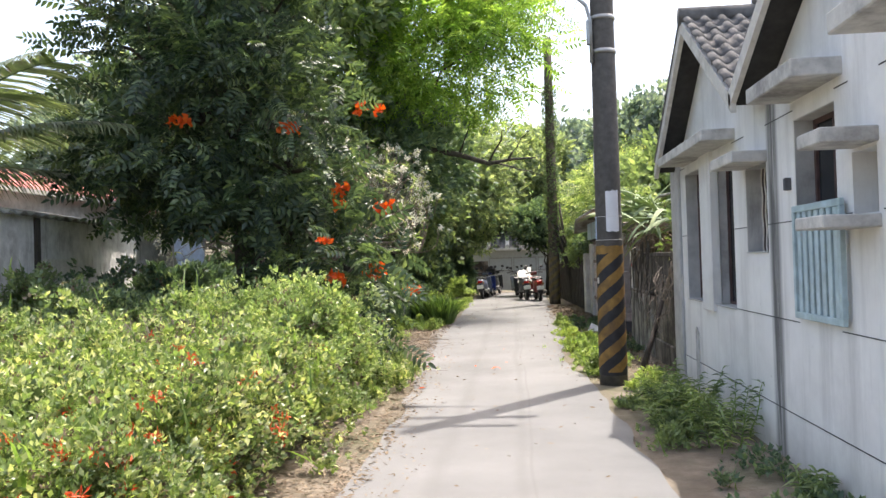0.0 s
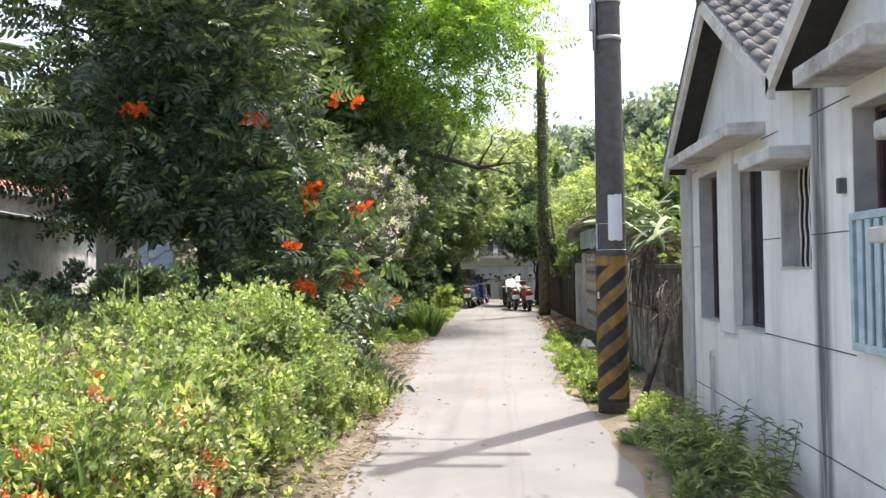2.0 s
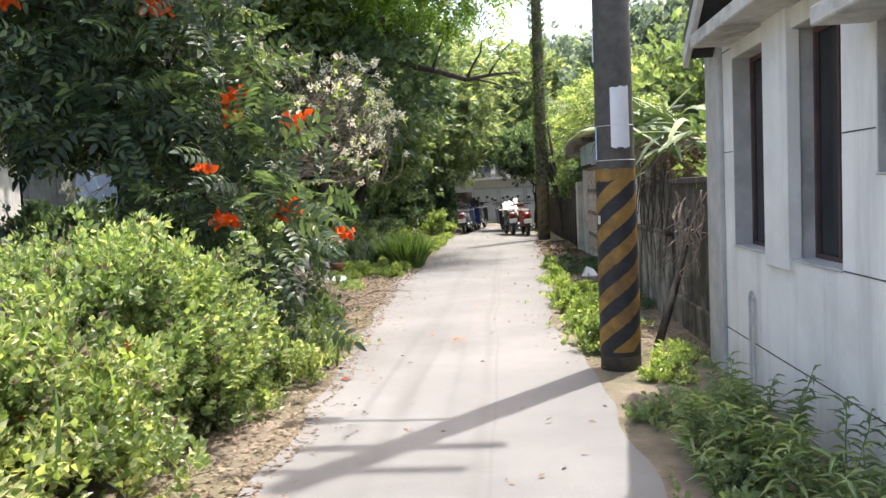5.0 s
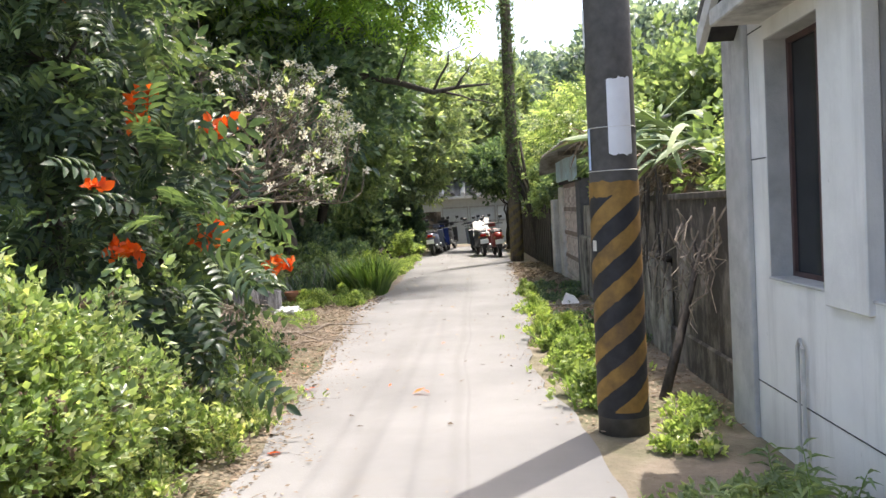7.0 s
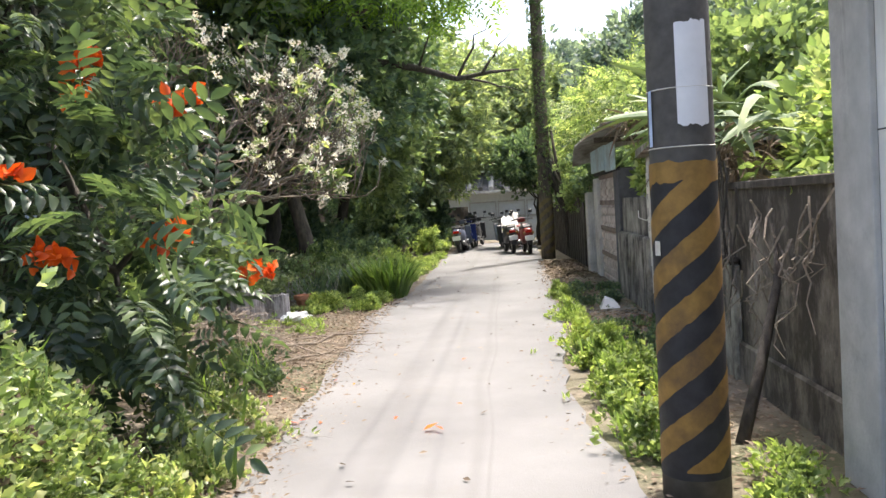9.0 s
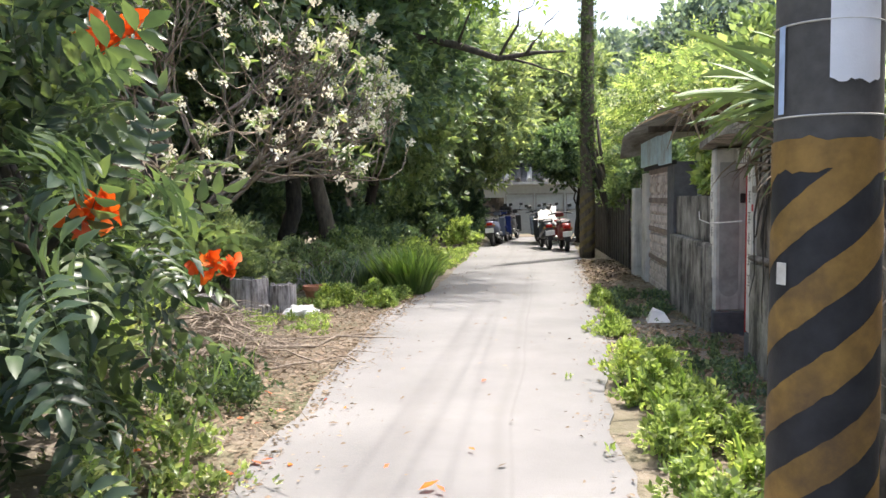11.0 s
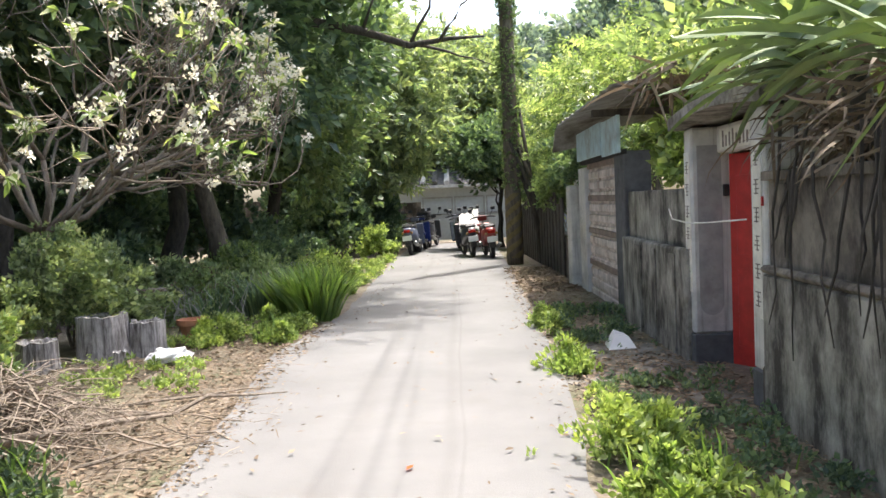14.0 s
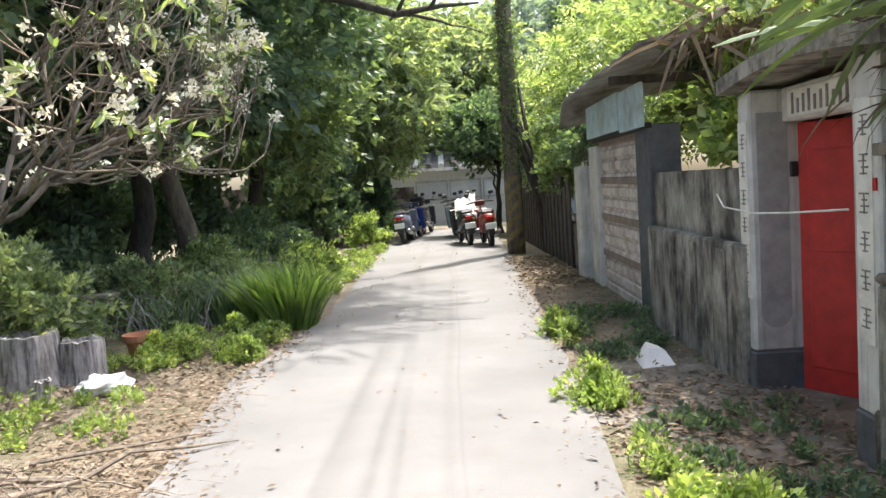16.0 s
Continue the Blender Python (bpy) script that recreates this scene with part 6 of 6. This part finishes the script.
for s, e, r0 in (((-2.3, 15.5, 0.02), (-1.0, 16.3, 0.03), 0.02), ((-2.2, 16.1, 0.02), (-1.15, 16.5, 0.03), 0.014), ((-1.9, 14.6, 0.02), (-1.2, 15.1, 0.04), 0.012)):
    tagged(part("fallen_branch", Geo().tube(limb_path(s, e, rt, 0.02, 5, 0.06), [r0, r0, r0 * 0.9, r0 * 0.7, r0 * 0.5, r0 * 0.2], 6), M_TWIG), "thin dry branch lying at the lane's edge", "branch", "fallen branches")


def strewn(name, x0, x1, y0, y1, n, size, mat, label, category, lean=None, z=0.006, template=None, flat=0.12):
    x, y = x0 + (x1 - x0) * rng.random(n), y0 + (y1 - y0) * rng.random(n)
    if lean:
        x = np.array([lean(b) for b in y]) + (x1 - x0) * (1 - rng.random(n) ** 0.45 if z > 0.02 else rng.random(n) ** 1.5) * np.sign(x0)
    a = rng.random(n) * 6.283
    pos = np.stack([x, y, z + 0.02 * rng.random(n)], 1)
    ax = np.stack([np.cos(a), np.sin(a), rng.normal(0, flat, n)], 1)
    tagged(part(name, scatter(name, template or one_leaf(width=0.45, droop=-0.1, fold=0.1), pos, ax, size * (0.5 + rng.random(n)), mat, 0.35), mat), label, category, kind="stuff")


strewn("leaf_litter", -0.01, 1.0, 5, 20, 9000, 0.042, L_DRY, "dry brown leaves along the lane's edge", "leaves", lambda y: edge(y, -1) + 0.12)
strewn("leaf_litter", -3.6, -1.2, 13, 21, 9000, 0.048, L_DRY, "dry brown leaves and bark on the verge", "leaves")
strewn("leaf_litter", 1.3, 2.6, 14.0, 17.2, 3000, 0.045, L_DRY, "brown leaves drifted before the gate", "leaves", z=0.012)
strewn("leaf_litter", 1.2, 2.35, 10.6, 24, 6000, 0.045, L_DRY, "dry leaves against the yard wall", "leaves")
strewn("leaf_litter", 1.35, 2.3, 22.3, 27, 2600, 0.08, L_DRY, "brown leaves heaped beside the shed", "leaves")
strewn("leaf_litter", -1.0, 1.2, 4, 34, 260, 0.05, L_DRY, "scattered dry leaves on the lane", "leaves", z=0.026)
strewn("leaf_litter", -0.01, 0.5, 5, 24, 800, 0.03, L_DRY, "fine dry litter spilling onto the lane", "leaves", lambda y: edge(y, -1) + 0.38 + 0.1 * math.sin(y * 2.1), z=0.024)
strewn("leaf_litter", 0.01, -0.35, 10.8, 26, 420, 0.034, L_DRY, "fine dry litter at the lane's edge", "leaves", lambda y: edge(y, 1) + 0.02, z=0.024)
strewn("twig_litter", -2.6, -0.8, 5, 20, 900, 0.22, L_DRY, "thin dry twigs along the verge", "twigs", template=([(-0.012, 0, 0), (0.012, 0, 0), (0.008, 0.5, 0.03), (-0.008, 0.5, 0.03), (0, 1, 0)], [(0, 1, 2), (0, 2, 3), (3, 2, 4)]))
strewn("petal_litter", -1.9, -0.8, 10, 14, 22, 0.07, P_ORANGE, "fallen orange petals at the lane's edge", "petals", z=0.02)
strewn("petal_litter", -0.6, 0.3, 11.5, 15, 5, 0.09, P_ORANGE, "fallen orange petals on the lane", "petals", z=0.028)


def weeds(name, x0, x1, y0, y1, n, height, leaf, label, spread=0.056):
    """A low, uneven carpet of weeds."""
    area = (x1 - x0) * (y1 - y0)
    c = max(6, int(area * 11))
    cx, cy = x0 + (x1 - x0) * rng.random(c), y0 + (y1 - y0) * rng.random(c)
    tall = height * (0.35 + 0.95 * rng.random(c) ** 1.6)
    wide = 0.05 + 0.11 * rng.random(c)
    k = int(n * 0.33)
    i = rng.integers(0, c, k)
    u = rng.random(k) ** 0.75
    a, d = rng.random(k) * 6.283, np.abs(rng.normal(0, 1, k)) * wide[i] * (0.55 + 0.6 * u)
    x, y = cx[i] + d * np.cos(a), cy[i] + d * np.sin(a)
    z = 0.01 + tall[i] * u * np.clip(1.15 - d / (wide[i] * 3), 0.15, 1)
    ax = np.stack([np.cos(a) * 0.7 + rng.normal(0, 0.45, k), np.sin(a) * 0.7 + rng.normal(0, 0.45, k), np.full(k, 0.75)], 1)
    w = thing(name, ((x0 + x1) / 2, (y0 + y1) / 2, 0), label, "weeds", "verge weeds")
    part("foliage", scatter("foliage", T_SPRAY, np.stack([x, y, z], 1), ax, spread * (0.5 + rng.random(k)), leaf, 1.0), leaf, w)
    m = max(20, k // 18)
    sx, sy = x[:m], y[:m]
    part("grass", scatter("grass", T_BLADE, np.stack([sx, sy, np.zeros(m)], 1), np.stack([rng.normal(0, 0.25, m), rng.normal(0, 0.25, m), np.ones(m)], 1), height * (0.8 + 0.6 * rng.random(m)), L_GRASS, 1.0), L_GRASS, w)["kind"] = "stuff"


# right verge weeds: bright leaf for sun, dark leaf for shade, both put in by colour
weeds("weed_patch", 1.12, 1.74, 11.2, 14.6, 8200, 0.27, L_WEED, "sunlit green weeds along the wall foot")
weeds("weed_patch", 1.7, 2.25, 12.6, 15.0, 800, 0.14, L_DEEP, "shaded weeds along the wall foot")
weeds("weed_patch", 1.5, 2.4, 14.7, 16.6, 800, 0.1, L_DEEP, "dark creeping weeds before the gate")
weeds("weed_patch", 1.3, 1.55, 15.1, 15.6, 260, 0.2, L_WEED, "small clump of weeds on the lane's edge")
weeds("weed_patch", 1.22, 1.46, 16.5, 17.2, 1100, 0.26, L_WEED, "small clump of weeds on the lane's edge")
weeds("weed_patch", 1.28, 1.6, 18.0, 19.6, 1300, 0.2, L_WEED, "small clump of weeds on the lane's edge")
weeds("weed_patch", 1.5, 2.3, 17.9, 20.4, 1530, 0.16, L_DEEP, "shaded creepers at the wall foot")
weeds("weed_patch", 1.4, 2.0, 7.2, 9.2, 1800, 0.18, L_MID, "low weeds beside the white house")
weeds("weed_patch", 1.35, 2.2, 4.8, 7.0, 900, 0.1, L_DEEP, "low weeds beside the white house")
weeds("weed_patch", 1.5, 2.0, 10.1, 11.0, 850, 0.14, L_WEED, "weeds round the foot of the pole")
weeds("weed_patch", -2.95, -2.25, 18.55, 19.0, 1100, 0.17, L_WEED, "bright weeds round the pot")
weeds("weed_patch", -2.5, -1.5, 18.65, 20.0, 5200, 0.22, L_WEED, "bright weeds on the verge")
weeds("weed_patch", -3.2, -1.9, 16.3, 17.6, 850, 0.14, L_WEED, "sparse weeds on the verge")
weeds("weed_patch", -2.1, -1.35, 22.3, 31.5, 6200, 0.13, L_WEED, "strip of bright grass and weeds")
weeds("weed_patch", -4.5, -2.6, 20.2, 23.0, 2400, 0.24, L_MID, "weeds under the trees")
weeds("weed_patch", -2.0, -1.1, 8.8, 12.5, 4420, 0.3, L_HEDGE, "weeds at the hedge foot")
weeds("weed_patch", -3.4, -1.5, 12.4, 14.2, 2890, 0.35, L_SPATH, "dark weeds under the flowering tree")


def grass_clump(x, y, n, h, leaf, label, r=0.25):
    a = rng.random(n) * 6.283
    d = r * rng.random(n) ** 0.6
    out = 0.1 + 0.6 * rng.random(n)
    pos = np.stack([x + d * np.cos(a), y + d * np.sin(a), np.zeros(n)], 1)
    ax = np.stack([np.cos(a) * out, np.sin(a) * out, np.full(n, 1.0)], 1)
    t = thing("grass_clump", (x, y, 0), label, "grass", "grass clumps")
    part("tuft", scatter("tuft", T_BLADE, pos, ax, h * (0.6 + 0.5 * rng.random(n)), leaf, 0.6), leaf, t)


grass_clump(-1.5, 20.45, 420, 0.78, L_GRASS, "tall clump of strap-leaved grass at the lane's edge", 0.26)
grass_clump(-1.85, 20.9, 300, 0.75, L_GRASS, "tall clump of strap-leaved grass", 0.26)
grass_clump(-2.4, 21.2, 220, 0.62, L_DEEP, "shaded clump of strap-leaved grass", 0.28)
grass_clump(-2.9, 20.6, 150, 0.5, L_DEEP, "shaded clump of strap-leaved grass", 0.25)


def tall_weed(x, y, h, stems, leaf, label, seed):
    """Upright stems with rows of lance-shaped leaves."""
    r = random.Random(seed)
    t = thing("tall_weed", (x, y, 0), label, "weed", "tall weeds beside the house")
    for i in range(stems):
        a, d = r.uniform(0, 6.283), r.uniform(0.02, 0.16)
        foot = Vector((x + d * math.cos(a), y + d * math.sin(a), -0.01))
        tall = h * r.uniform(0.55, 1.0)
        tip = foot + Vector((math.cos(a) * 0.25 * tall, math.sin(a) * 0.25 * tall, tall))
        path = limb_path(foot, tip, r, 0.0, 5, 0.06)
        stalk = part("stem", Geo().tube(path, [0.006, 0.006, 0.005, 0.004, 0.003, 0.002], 4), L_GRASS, t)
        pos, ax = [], []
        for k in range(30):
            u = 0.12 + 0.88 * k / 29
            q = min(int(u * 5), 4)
            w = k * 2.4 + r.uniform(-0.4, 0.4)
            pos.append(path[q].lerp(path[q + 1], u * 5 - q)[:])
            ax.append((math.cos(w), math.sin(w), r.uniform(-0.1, 0.7)))
        n = len(pos)
        part("leaves", scatter("leaves", rounded_leaf(width=0.17, droop=0.4, fold=0.04), np.array(pos), np.array(ax), (0.07 + 0.06 * rng.random(n)), leaf, 0.4), leaf, stalk)


for i, (x, y, h, n) in enumerate(((1.75, 7.9, 0.62, 7), (1.95, 8.3, 0.58, 6), (1.6, 8.5, 0.45, 6), (1.85, 7.3, 0.5, 6), (1.55, 7.7, 0.4, 5), (2.05, 7.7, 0.55, 5), (1.62, 8.1, 0.5, 7), (1.85, 8.6, 0.5, 7), (2.1, 6.0, 0.2, 4))):
    tall_weed(x, y, h, n, L_VINE if i % 3 == 0 else L_MID, "leafy upright weed growing at the white house wall", 300 + i)

# ---- roof tiles of the far gable ----
tile = Geo()
for j, (y, z) in enumerate(((0.0, 0.03), (-0.25, 0.03), (-0.25, 0.0))):
    for k in range(9):
        u = k / 8
        tile.v.append((u * 0.175, y, z + 0.026 * math.sin(u * 2 * math.pi)))
for j in range(2):
    for k in range(8):
        p = j * 9 + k
        tile.f.append((p, p + 9, p + 10, p + 1))
tile_mesh = tile.mesh("tile", M_TILE, True)
ang, ang2 = math.atan(S1), math.atan(S2)
length, rows = 1.68 / math.cos(ang), 9
for row in range(rows):
    for col in range(19):
        d = (row + 0.15) * (length - 0.1) / rows
        ob = part("tile", tile_mesh, M_TILE, roof)
        ob.matrix_parent_inverse = Matrix()
        ob.matrix_basis = pose(2.0 + col * 0.165, RY - d * math.cos(ang), RZ + 0.05 - d * math.sin(ang), math.degrees(ang) - 2 + random.uniform(-1.5, 1.5), 0, random.uniform(-2, 2))
length = 1.67 / math.cos(ang2)
for row in range(8):
    for col in range(3):
        d = (row + 0.15) * (length - 0.1) / 8
        ob = part("tile", tile_mesh, M_TILE, roof)
        ob.matrix_parent_inverse = Matrix()
        ob.matrix_basis = pose(2.16 + col * 0.165, RY + d * math.cos(ang2), RZ + 0.05 - d * math.sin(ang2), math.degrees(ang2) - 2, 0, 180)
